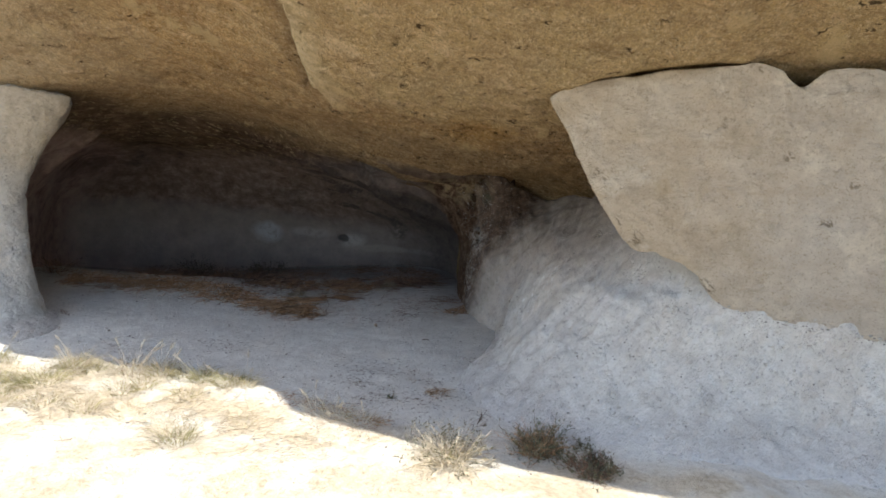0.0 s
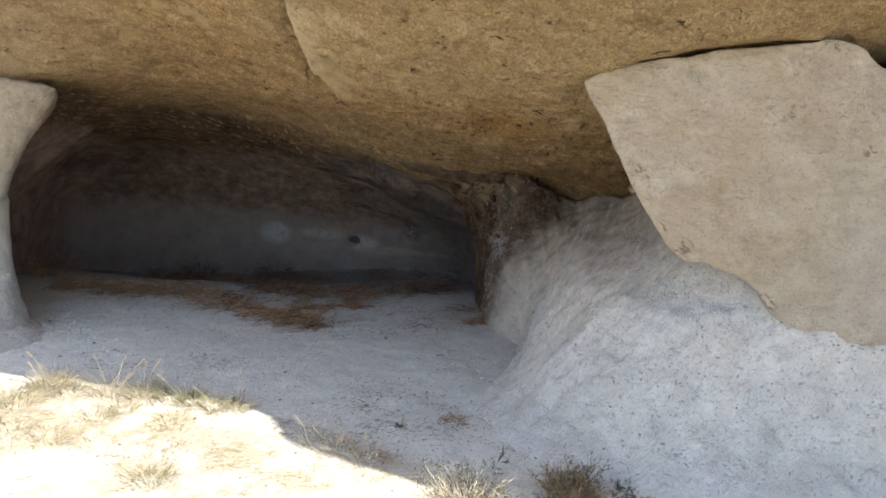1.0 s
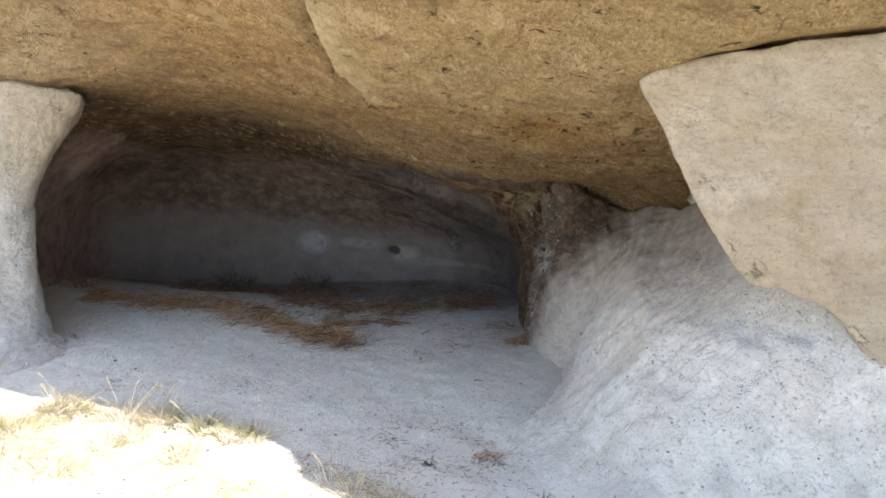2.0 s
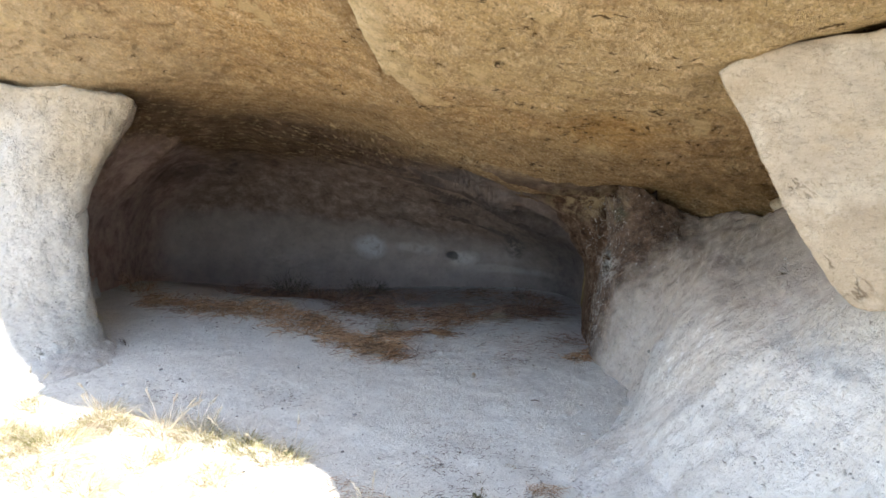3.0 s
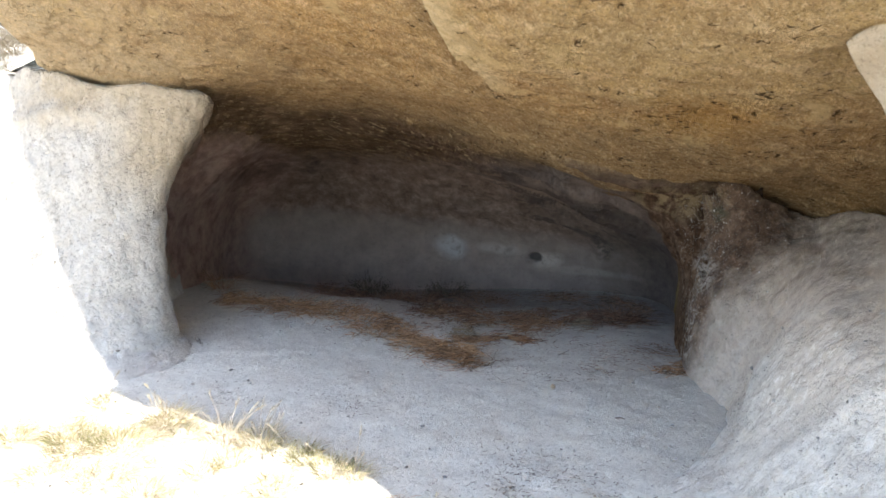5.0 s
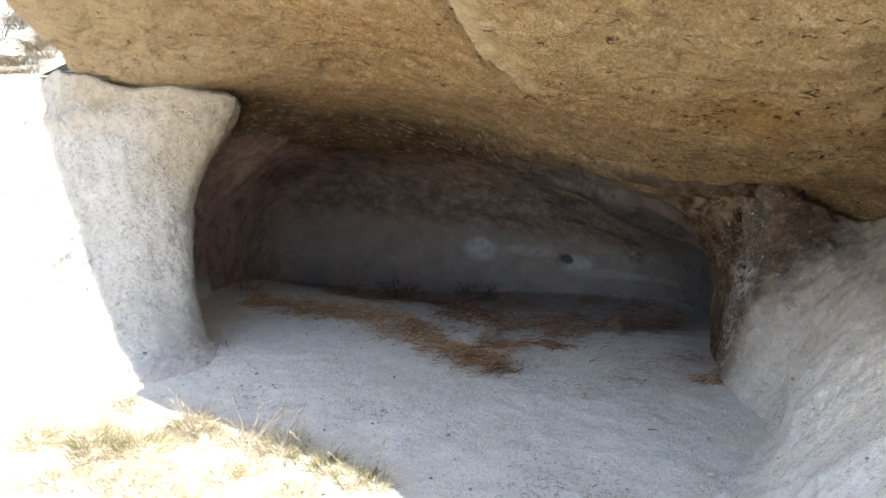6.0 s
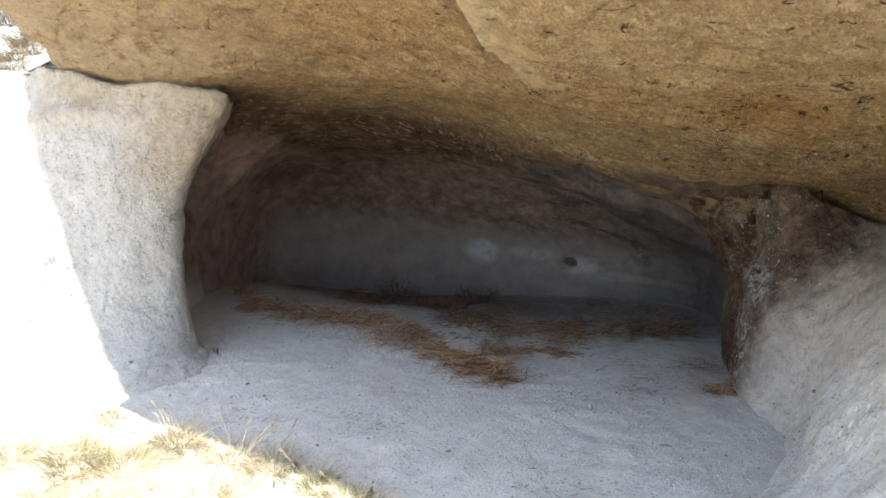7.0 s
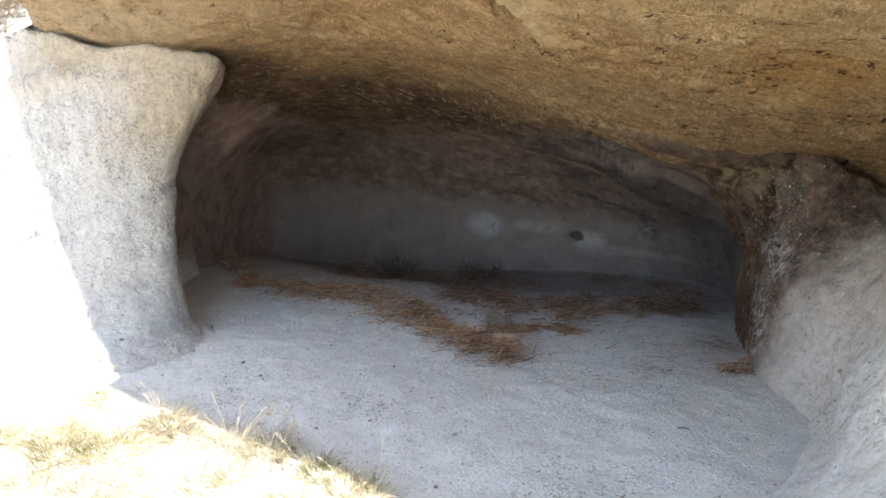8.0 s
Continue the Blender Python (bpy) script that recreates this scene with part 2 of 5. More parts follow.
def hollow_colours(m, c):
    """The cave's own surface: brown dome, grey wash below, brown side wall, layered arch."""
    x, y, z = m.axis(0), m.axis(1), m.axis(2)
    rag = m.math("MULTIPLY", m.math("SUBTRACT", m.noise(2.6, 10, 0.72), 0.5), 0.9)
    fine = m.noise(22, 10, 0.76)
    bare = c
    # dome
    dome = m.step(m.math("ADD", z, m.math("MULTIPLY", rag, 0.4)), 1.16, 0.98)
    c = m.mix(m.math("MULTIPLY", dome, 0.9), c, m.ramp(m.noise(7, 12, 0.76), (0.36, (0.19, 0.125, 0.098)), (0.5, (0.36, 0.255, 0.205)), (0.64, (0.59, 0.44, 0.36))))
    pale = m.math("MULTIPLY", m.step(m.noise(12, 11, 0.77), 0.53, 0.60), m.blob((-3.3, 7.7, 0.55), (1.5, 0.9, 0.26), 0.7))
    c = m.mix(m.math("MULTIPLY", pale, 0.45), c, (0.62, 0.49, 0.40))
    # grey wash on the lower wall
    line = m.node("ShaderNodeMapRange", {"Value": x, "From Min": -4.8, "From Max": -2.2, "To Min": 0.40, "To Max": 0.20}).outputs[0]
    low = m.step(m.math("SUBTRACT", m.math("ADD", z, m.math("MULTIPLY", rag, 0.34)), line), 0.10, -0.08)
    low = m.math("MULTIPLY", low, m.step(y, 6.9, 7.2))
    c = m.mix(m.math("MULTIPLY", low, 0.92), c, m.ramp(m.noise(4.5, 9, 0.68), (0.34, (0.45, 0.37, 0.33)), (0.66, (0.63, 0.53, 0.475))))
    c = m.mix(m.math("MULTIPLY", m.math("MULTIPLY", low, m.step(fine, 0.54, 0.64)), 0.35), c, (0.31, 0.25, 0.22))
    # shadow along the wall's foot, painted as a darker band
    foot_shade = m.step(m.math("ADD", z, m.math("MULTIPLY", rag, 0.16)), -0.12, -0.20)
    c = m.mix(m.math("MULTIPLY", foot_shade, 0.12), c, (0.26, 0.21, 0.185))
    # brown side wall
    side = m.step(m.math("ADD", m.math("ADD", x, m.math("MULTIPLY", m.math("SUBTRACT", y, 5.9), 0.45)), m.math("MULTIPLY", rag, 0.5)), -4.30, -4.55)
    side = m.math("MULTIPLY", side, m.step(m.math("ADD", y, m.math("MULTIPLY", rag, 0.6)), 7.35, 6.9))
    side = m.math("MULTIPLY", side, m.step(m.math("ADD", z, m.math("MULTIPLY", rag, 0.3)), 1.36, 1.14))
    c = m.mix(m.math("MULTIPLY", side, 0.9), c, m.ramp(m.noise(6, 11, 0.73), (0.36, (0.33, 0.212, 0.178)), (0.5, (0.53, 0.36, 0.30)), (0.66, (0.70, 0.52, 0.44))))
    stain = m.math("MULTIPLY", m.blob((-4.85, 6.75, 0.88), (0.62, 0.55, 0.17), 0.6), m.step(m.noise(5, 8, 0.7), 0.38, 0.54))
    c = m.mix(m.math("MULTIPLY", stain, 0.7), c, (0.12, 0.082, 0.072))
    # dark layers that follow the arch, over a darker right shoulder
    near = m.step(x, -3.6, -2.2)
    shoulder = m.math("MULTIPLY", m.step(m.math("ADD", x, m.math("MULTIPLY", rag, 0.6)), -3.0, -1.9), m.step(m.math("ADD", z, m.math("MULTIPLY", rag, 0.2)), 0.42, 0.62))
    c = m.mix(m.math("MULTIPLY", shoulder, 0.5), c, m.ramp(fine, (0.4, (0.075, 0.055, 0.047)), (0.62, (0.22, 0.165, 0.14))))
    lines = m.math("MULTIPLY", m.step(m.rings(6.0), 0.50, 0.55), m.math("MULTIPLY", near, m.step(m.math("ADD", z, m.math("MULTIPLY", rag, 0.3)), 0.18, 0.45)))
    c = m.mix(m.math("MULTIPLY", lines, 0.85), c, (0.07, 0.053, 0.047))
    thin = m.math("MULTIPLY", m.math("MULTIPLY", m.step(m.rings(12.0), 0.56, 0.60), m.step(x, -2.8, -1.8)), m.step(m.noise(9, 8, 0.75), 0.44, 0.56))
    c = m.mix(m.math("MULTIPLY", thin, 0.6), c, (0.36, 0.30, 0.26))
    # shade inside the arch's right flank, painted into the colour
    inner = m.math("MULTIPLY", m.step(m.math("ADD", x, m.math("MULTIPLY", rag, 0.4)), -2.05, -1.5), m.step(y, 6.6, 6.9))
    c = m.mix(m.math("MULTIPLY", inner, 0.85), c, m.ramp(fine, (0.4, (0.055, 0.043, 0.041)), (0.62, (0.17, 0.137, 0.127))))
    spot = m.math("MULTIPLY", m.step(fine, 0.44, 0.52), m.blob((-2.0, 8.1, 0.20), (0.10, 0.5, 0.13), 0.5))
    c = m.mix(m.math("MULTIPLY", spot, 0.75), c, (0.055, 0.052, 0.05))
    # right end of the back wall painted darker, as its shade
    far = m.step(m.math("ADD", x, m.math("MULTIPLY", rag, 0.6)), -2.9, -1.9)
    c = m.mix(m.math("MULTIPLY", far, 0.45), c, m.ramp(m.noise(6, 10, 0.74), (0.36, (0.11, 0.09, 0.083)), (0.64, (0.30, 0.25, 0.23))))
    # white efflorescence
    ragw = m.step(m.noise(14, 9, 0.75), 0.30, 0.50)
    for place, size, most, tone in (((-3.68, 8.1, 0.055), (0.17, 0.6, 0.125), 0.9, (0.86, 0.84, 0.84)), ((-3.15, 8.15, 0.07), (0.27, 0.6, 0.06), 0.6, (0.80, 0.75, 0.71)), ((-2.62, 8.2, 0.0), (0.16, 0.6, 0.075), 0.7, (0.82, 0.77, 0.73)), ((-2.2, 8.2, -0.08), (0.5, 0.6, 0.04), 0.3, (0.72, 0.66, 0.6))):
        c = m.mix(m.math("MULTIPLY", m.math("MULTIPLY", m.blob(place, size, 0.35), ragw), most), c, tone)
    # the hole's inner shade, painted dark over its hollow
    c = m.mix(m.math("MULTIPLY", m.blob((-2.74, 8.2, 0.02), (0.075, 0.6, 0.05), 0.25), 0.85), c, (0.12, 0.10, 0.095))
    # bare ceiling above
    reach = m.math("MAXIMUM", m.step(m.math("ADD", z, m.math("MULTIPLY", rag, 0.3)), 1.20, 1.04), m.step(x, -3.8, -4.2))
    c = m.mix(reach, bare, c)
    # the arch's brown front
    edge = m.math("ADD", m.math("ADD", x, m.math("MULTIPLY", m.math("SUBTRACT", 6.6, y), 0.55)), m.math("MULTIPLY", rag, 0.35))
    pier = m.math("MULTIPLY", m.step(edge, -1.35, -1.12), m.step(m.math("ADD", z, m.math("MULTIPLY", rag, 0.3)), 1.14, 1.0))
    pier = m.math("MULTIPLY", pier, m.step(y, 6.98, 6.85))
    # arch's copy of the pier brown is lightened to offset its shading
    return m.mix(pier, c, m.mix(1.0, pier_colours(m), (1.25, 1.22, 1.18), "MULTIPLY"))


def grit(m, c, h, scale=60, amount=0.8):
    """Small dark and pale stones set in a soft ground."""
    bent = m.node("ShaderNodeMix", {0: 0.035, 4: m.co, 5: m.node("ShaderNodeTexNoise", {"Vector": m.co, "Scale": scale * 1.2, "Detail": 3.0}).outputs[1]}, data_type="VECTOR").outputs[1]
    v = m.cells(scale, bent)
    pick = m.node("ShaderNodeSeparateColor", {0: v.outputs["Color"]})
    near = m.step(v.outputs["Distance"], 0.36, 0.22)
    dark = m.math("MULTIPLY", near, m.step(pick.outputs[0], 0.88, 0.90))
    pale = m.math("MULTIPLY", near, m.step(pick.outputs[1], 0.86, 0.88))
    c = m.mix(m.math("MULTIPLY", dark, amount), c, (0.10, 0.095, 0.09))
    c = m.mix(m.math("MULTIPLY", pale, amount * 0.8), c, (0.62, 0.60, 0.57))
    return c, m.math("ADD", h, m.math("MULTIPLY", m.math("ADD", dark, pale), 0.35))


def mat_grey(name, low, high, warm, warm_amount):
    m = Mat(name)
    big, mid, fine = m.noise(1.1, 6), m.noise(7, 8, 0.65), m.noise(60, 6, 0.7)
    c = m.ramp(mid, (0.3, low), (0.7, high))
    c = m.mix(m.math("MULTIPLY", m.step(big, 0.5, 0.7), warm_amount), c, warm)
    c = m.mix(m.math("MULTIPLY", m.step(fine, 0.6, 0.75), 0.35), c, tuple(v * 0.5 for v in low))
    h = m.math("ADD", m.math("MULTIPLY", mid, 0.8), m.math("MULTIPLY", fine, 0.5))
    return m, c, h


def mat_pillar():
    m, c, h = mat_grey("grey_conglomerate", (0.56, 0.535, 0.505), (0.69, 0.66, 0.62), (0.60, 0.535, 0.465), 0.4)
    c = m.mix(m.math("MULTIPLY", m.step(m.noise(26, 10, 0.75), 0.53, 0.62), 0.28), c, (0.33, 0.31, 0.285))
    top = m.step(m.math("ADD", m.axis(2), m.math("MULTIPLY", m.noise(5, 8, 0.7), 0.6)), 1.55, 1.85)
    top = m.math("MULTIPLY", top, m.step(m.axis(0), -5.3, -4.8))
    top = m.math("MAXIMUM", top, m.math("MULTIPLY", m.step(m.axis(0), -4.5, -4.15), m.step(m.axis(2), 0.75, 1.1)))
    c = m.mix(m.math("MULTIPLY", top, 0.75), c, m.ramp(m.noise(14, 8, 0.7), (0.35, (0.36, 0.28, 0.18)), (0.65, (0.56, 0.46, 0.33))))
    # the inner side, browner and darker
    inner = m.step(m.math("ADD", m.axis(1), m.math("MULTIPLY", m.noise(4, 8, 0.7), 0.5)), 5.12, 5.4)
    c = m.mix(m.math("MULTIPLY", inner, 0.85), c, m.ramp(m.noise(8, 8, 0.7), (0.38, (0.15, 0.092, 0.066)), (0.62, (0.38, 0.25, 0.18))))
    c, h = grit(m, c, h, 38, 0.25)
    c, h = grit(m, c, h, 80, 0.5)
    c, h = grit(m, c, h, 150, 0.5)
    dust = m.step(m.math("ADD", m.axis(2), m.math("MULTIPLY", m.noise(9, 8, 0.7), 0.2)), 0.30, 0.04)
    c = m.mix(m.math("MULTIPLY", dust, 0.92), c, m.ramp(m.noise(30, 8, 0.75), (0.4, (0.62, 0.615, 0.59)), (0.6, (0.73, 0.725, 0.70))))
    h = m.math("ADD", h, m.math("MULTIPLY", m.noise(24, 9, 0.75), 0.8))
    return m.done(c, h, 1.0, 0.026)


def mat_slope():
    m, c, h = mat_grey("grey_slope", (0.48, 0.47, 0.45), (0.66, 0.65, 0.625), (0.56, 0.50, 0.435), 0.5)
    fall = m.along((0.6, 0.55, 0.6), 4.5)
    run = m.noise(9, 9, 0.66, fall, 0.3)
    c = m.mix(m.math("MULTIPLY", m.step(run, 0.5, 0.62), 0.4), c, (0.47, 0.435, 0.40))
    c = m.mix(m.math("MULTIPLY", m.step(m.noise(13, 9, 0.68, fall), 0.56, 0.64), 0.25), c, (0.69, 0.68, 0.66))
    c = m.mix(m.math("MULTIPLY", m.step(m.noise(34, 10, 0.75), 0.53, 0.63), 0.28), c, (0.33, 0.315, 0.295))
    dusty = m.step(m.math("ADD", m.axis(2), m.math("MULTIPLY", m.noise(3, 7, 0.65), 0.5)), 0.50, 0.85)
    dusty = m.math("MULTIPLY", dusty, m.step(m.axis(1), 4.0, 4.7))
    c = m.mix(m.math("MULTIPLY", dusty, 0.85), c, m.ramp(m.noise(6, 9, 0.7), (0.3, (0.43, 0.365, 0.30)), (0.7, (0.58, 0.505, 0.435))))
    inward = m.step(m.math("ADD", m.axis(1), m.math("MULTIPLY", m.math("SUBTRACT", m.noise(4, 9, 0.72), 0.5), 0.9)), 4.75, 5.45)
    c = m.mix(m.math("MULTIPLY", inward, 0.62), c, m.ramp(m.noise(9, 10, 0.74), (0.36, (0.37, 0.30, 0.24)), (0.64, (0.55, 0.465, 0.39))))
    pink = m.math("MULTIPLY", m.step(m.noise(3.1, 8, 0.7), 0.52, 0.64), m.step(m.axis(2), 0.35, 0.6))
    c = m.mix(m.math("MULTIPLY", pink, 0.35), c, (0.50, 0.42, 0.385))
    # brown stained pier with white crust
    edge = m.math("ADD", m.axis(0), m.math("MULTIPLY", m.math("SUBTRACT", m.noise(5, 9, 0.72), 0.5), 0.7))
    edge = m.math("SUBTRACT", edge, m.math("MULTIPLY", m.step(m.axis(2), 0.35, 0.95), 0.58))
    pier = m.math("MULTIPLY", m.step(edge, -0.40, -0.80), m.step(m.math("ADD", m.axis(1), m.step(m.axis(2), 0.4, 0.9)), 5.55, 5.9))
    # bank's copy is darkened to offset the light on its outward face
    c = m.mix(m.math("MULTIPLY", pier, 0.97), c, m.mix(1.0, pier_colours(m), (0.72, 0.70, 0.68), "MULTIPLY"))
    lime = m.math("MULTIPLY", m.step(m.noise(48, 9, 0.76, fall), 0.52, 0.57), m.math("MAXIMUM", m.blob((-0.08, 4.53, 0.52), (0.09, 0.12, 0.14), 0.8), m.blob((-0.21, 4.54, 0.33), (0.1, 0.14, 0.16), 0.8)))
    c = m.mix(m.math("MULTIPLY", lime, 0.9), c, (0.80, 0.795, 0.785))
    c, h = grit(m, c, h, 45, 0.2)
    c, h = grit(m, c, h, 95, 0.48)
    c, h = grit(m, c, h, 170, 0.5)
    h = m.math("ADD", h, m.math("MULTIPLY", run, 1.4))
    dust = m.step(m.math("ADD", m.axis(2), m.math("MULTIPLY", m.noise(9, 8, 0.7), 0.2)), 0.09, -0.04)
    dust = m.math("MULTIPLY", dust, m.step(m.math("ADD", m.axis(1), m.math("MULTIPLY", m.noise(6, 7, 0.7), 0.5)), 5.5, 4.9))
    c = m.mix(m.math("MULTIPLY", dust, 0.85), c, m.ramp(m.noise(30, 8, 0.75), (0.4, (0.55, 0.55, 0.545)), (0.6, (0.67, 0.67, 0.66))))
    return m.done(c, h, 1.0, 0.019)


def mat_boulder():
    m, c, h = mat_grey("beige_rock", (0.46, 0.365, 0.262), (0.63, 0.525, 0.40), (0.55, 0.49, 0.415), 0.6)
    tan = m.step(m.noise(2.6, 9, 0.68), 0.52, 0.66)
    c = m.mix(m.math("MULTIPLY", tan, 0.55), c, (0.36, 0.265, 0.15))
    grey = m.step(m.math("ADD", m.axis(0), m.math("MULTIPLY", m.math("SUBTRACT", m.noise(2, 7, 0.7), 0.5), 1.2)), 0.5, 1.3)
    c = m.mix(m.math("MULTIPLY", grey, 0.6), c, m.ramp(m.noise(9, 10, 0.75), (0.38, (0.47, 0.425, 0.375)), (0.62, (0.66, 0.61, 0.545))))
    pale = m.step(m.noise(4.5, 11, 0.75), 0.53, 0.62)
    c = m.mix(m.math("MULTIPLY", pale, 0.6), c, (0.70, 0.62, 0.505))
    lay = m.noise(6, 11, 0.74, m.at((0.85, 1, 1.5)), 0.8)
    c = m.mix(m.math("MULTIPLY", m.step(lay, 0.57, 0.68), 0.4), c, (0.27, 0.215, 0.145))
    c = m.mix(m.math("MULTIPLY", m.step(m.noise(26, 10, 0.75), 0.55, 0.66), 0.35), c, (0.30, 0.24, 0.165))
    vein = m.math("ABSOLUTE", m.math("SUBTRACT", m.noise(4.5, 6, 0.6, m.along((1, 0, -0.8), 2.5)), 0.5))
    nick = m.math("MULTIPLY", m.step(vein, 0.012, 0.004), m.step(m.noise(5, 4, 0.5, m.at((1, 1, 1), (4, 4, 1))), 0.60, 0.64))
    c = m.mix(m.math("MULTIPLY", nick, 0.7), c, (0.13, 0.09, 0.05))
    c = m.mix(m.math("MULTIPLY", m.step(m.noise(70, 9, 0.78), 0.55, 0.60), 0.45), c, (0.21, 0.155, 0.095))
    c = m.mix(m.math("MULTIPLY", m.step(m.noise(58, 9, 0.78, m.at((1, 1, 1), (3, 3, 3))), 0.555, 0.60), 0.5), c, (0.60, 0.52, 0.40))
    c = m.mix(m.math("MULTIPLY", m.step(m.noise(3.4, 8, 0.7, m.at((0.5, 1, 1.6), (1, 0, 5))), 0.53, 0.62), 0.35), c, (0.40, 0.305, 0.215))
    h = m.math("ADD", m.math("ADD", h, lay), m.math("MULTIPLY", m.noise(75, 9, 0.78), 1.0))
    h = m.math("SUBTRACT", h, m.math("MULTIPLY", nick, 0.6))
    return m.done(c, h, 0.9, 0.028)


def mat_ground():
    m, c, h = mat_grey("pale_dust", (0.645, 0.655, 0.625), (0.765, 0.775, 0.742), (0.62, 0.625, 0.595), 0.4)
    c, h = grit(m, c, h, 42, 0.35)
    c, h = grit(m, c, h, 110, 0.6)
    c, h = grit(m, c, h, 210, 0.5)
    c = m.mix(m.math("MULTIPLY", m.step(m.noise(2.7, 11, 0.76), 0.5, 0.62), 0.2), c, (0.44, 0.445, 0.435))
    c = m.mix(m.math("MULTIPLY", m.step(m.noise(30, 10, 0.78), 0.52, 0.60), 0.28), c, (0.38, 0.38, 0.37))
    litter = m.math("MULTIPLY", m.step(m.noise(26, 8, 0.75), 0.6, 0.7), m.step(m.noise(2.1, 5), 0.5, 0.62))
    c = m.mix(m.math("MULTIPLY", litter, 0.35), c, (0.16, 0.14, 0.12))
    # thatch of dead grass in the open
    open_side = m.math("ADD", m.axis(1), m.math("MULTIPLY", m.step(m.axis(0), -1.9, -1.2), 0.45))
    out = m.step(m.math("ADD", open_side, m.math("MULTIPLY", m.math("SUBTRACT", m.noise(3, 6), 0.5), 0.6)), 3.85, 3.6)
    straw = m.ramp(m.noise(24, 8, 0.75), (0.35, (0.36, 0.29, 0.19)), (0.65, (0.66, 0.59, 0.46)))
    c = m.mix(m.math("MULTIPLY", m.math("MULTIPLY", out, m.step(m.noise(3.2, 6), 0.34, 0.54)), 0.85), c, straw)
    # ground darker and browner under the straw at the back
    back = m.step(m.math("ADD", m.axis(1), m.math("MULTIPLY", m.math("SUBTRACT", m.noise(3, 9, 0.72), 0.5), 1.6)), 6.5, 7.3)
    c = m.mix(m.math("MULTIPLY", m.math("MULTIPLY", back, m.step(m.axis(1), 8.5, 8.0)), 0.75), c, m.ramp(m.noise(20, 8, 0.75), (0.4, (0.12, 0.085, 0.07)), (0.6, (0.30, 0.25, 0.22))))
    foot = m.blob((-0.95, 6.15, -0.12), (0.22, 0.5, 0.3), 0.8)
    c = m.mix(m.math("MULTIPLY", foot, 0.5), c, m.ramp(m.noise(30, 8, 0.75), (0.42, (0.14, 0.09, 0.065)), (0.58, (0.42, 0.39, 0.36))))
    return m.done(c, h, 0.8, 0.022)


def mat_plain(name, a, b, scale=20, rough=0.85):
    m = Mat(name, rough)
    r = m.node("ShaderNodeNewGeometry", {}).outputs["Random Per Island"]
    f = m.math("ADD", m.math("MULTIPLY", r, 0.75), m.math("MULTIPLY", m.noise(scale, 4), 0.25))
    return m.done(m.ramp(f, (0.1, a), (0.9, b)))


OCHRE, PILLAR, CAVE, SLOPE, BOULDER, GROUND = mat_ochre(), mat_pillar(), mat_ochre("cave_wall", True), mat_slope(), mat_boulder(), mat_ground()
STRAW = mat_plain("dry_straw", (0.06, 0.034, 0.021), (0.56, 0.355, 0.21))
DARK_STRAW = mat_plain("rotten_straw", (0.045, 0.027, 0.020), (0.36, 0.22, 0.15))
BLEACHED = mat_plain("bleached_grass", (0.27, 0.215, 0.14), (0.76, 0.69, 0.56))
GREENISH = mat_plain("green_grass", (0.19, 0.185, 0.07), (0.50, 0.475, 0.25))
HUSK = mat_plain("grey_husk", (0.17, 0.14, 0.10), (0.40, 0.34, 0.25))
TWIG = mat_plain("dead_twig", (0.05, 0.04, 0.032), (0.16, 0.12, 0.09))
LEAF = mat_plain("dull_leaf", (0.06, 0.066, 0.04), (0.17, 0.165, 0.10))
STONE = mat_plain("loose_stone", (0.16, 0.155, 0.15), (0.5, 0.48, 0.45))


# ---------------------------------------------------------------- mesh helpers
def hash01(ix, iy, iz):
    n = (ix.astype(np.int64) * 73856093) ^ (iy.astype(np.int64) * 19349663) ^ (iz.astype(np.int64) * 83492791)
    n = (n ^ (n >> 13)) * 1274126177
    n = n ^ (n >> 16)
    return (n & 0xFFFF) / 65535.0


def grain(p, scale):
    """Smooth noise from -1 to 1 at places p, an array of rows x, y, z."""
    q = p * scale
    i = np.floor(q)
    f = q - i
    f = f * f * (3 - 2 * f)
    i = i.astype(np.int64)
    out = 0.0
    for dx in (0, 1):
        for dy in (0, 1):
            for dz in (0, 1):
                w = (f[..., 0] if dx else 1 - f[..., 0]) * (f[..., 1] if dy else 1 - f[..., 1]) * (f[..., 2] if dz else 1 - f[..., 2])
                out = out + w * hash01(i[..., 0] + dx, i[..., 1] + dy, i[..., 2] + dz)
    return 2 * out - 1


TURNED = np.array(Euler((0.6, 0.9, 1.1)).to_matrix())


def rough(p, scale, octaves=4, fall=0.5):
    total, size = 0.0, 1.0
    for n in range(octaves):
        p = p @ TURNED
        total = total + size * grain(p + 17.3 * n, scale * 2.03**n)
        size *= fall
    return total


def grid_mesh(name, places, material, parent=None, smooth=True):
    """A mesh from a grid of places, shaped rows x columns x 3."""
    r, c = places.shape[:2]
    k = np.arange(r * c).reshape(r, c)
    faces = np.stack([k[:-1, :-1], k[:-1, 1:], k[1:, 1:], k[1:, :-1]], -1).reshape(-1, 4)
    me = bpy.data.meshes.new(name)
    me.vertices.add(r * c)
    me.vertices.foreach_set("co", places.astype(np.float32).ravel())
    me.loops.add(len(faces) * 4)
    me.loops.foreach_set("vertex_index", faces.ravel())
    me.polygons.add(len(faces))
    me.polygons.foreach_set("loop_start", np.arange(len(faces)) * 4)
    me.update(calc_edges=True)
    me.shade_smooth() if smooth else None
    me.materials.append(material)
    ob = new(name, me)
    if parent:
        ob.parent = parent
    return ob


def normals(p):
    du, dv = np.gradient(p, axis=0), np.gradient(p, axis=1)
    n = np.cross(du, dv)
    return n / np.maximum(np.linalg.norm(n, axis=-1, keepdims=True), 1e-9)


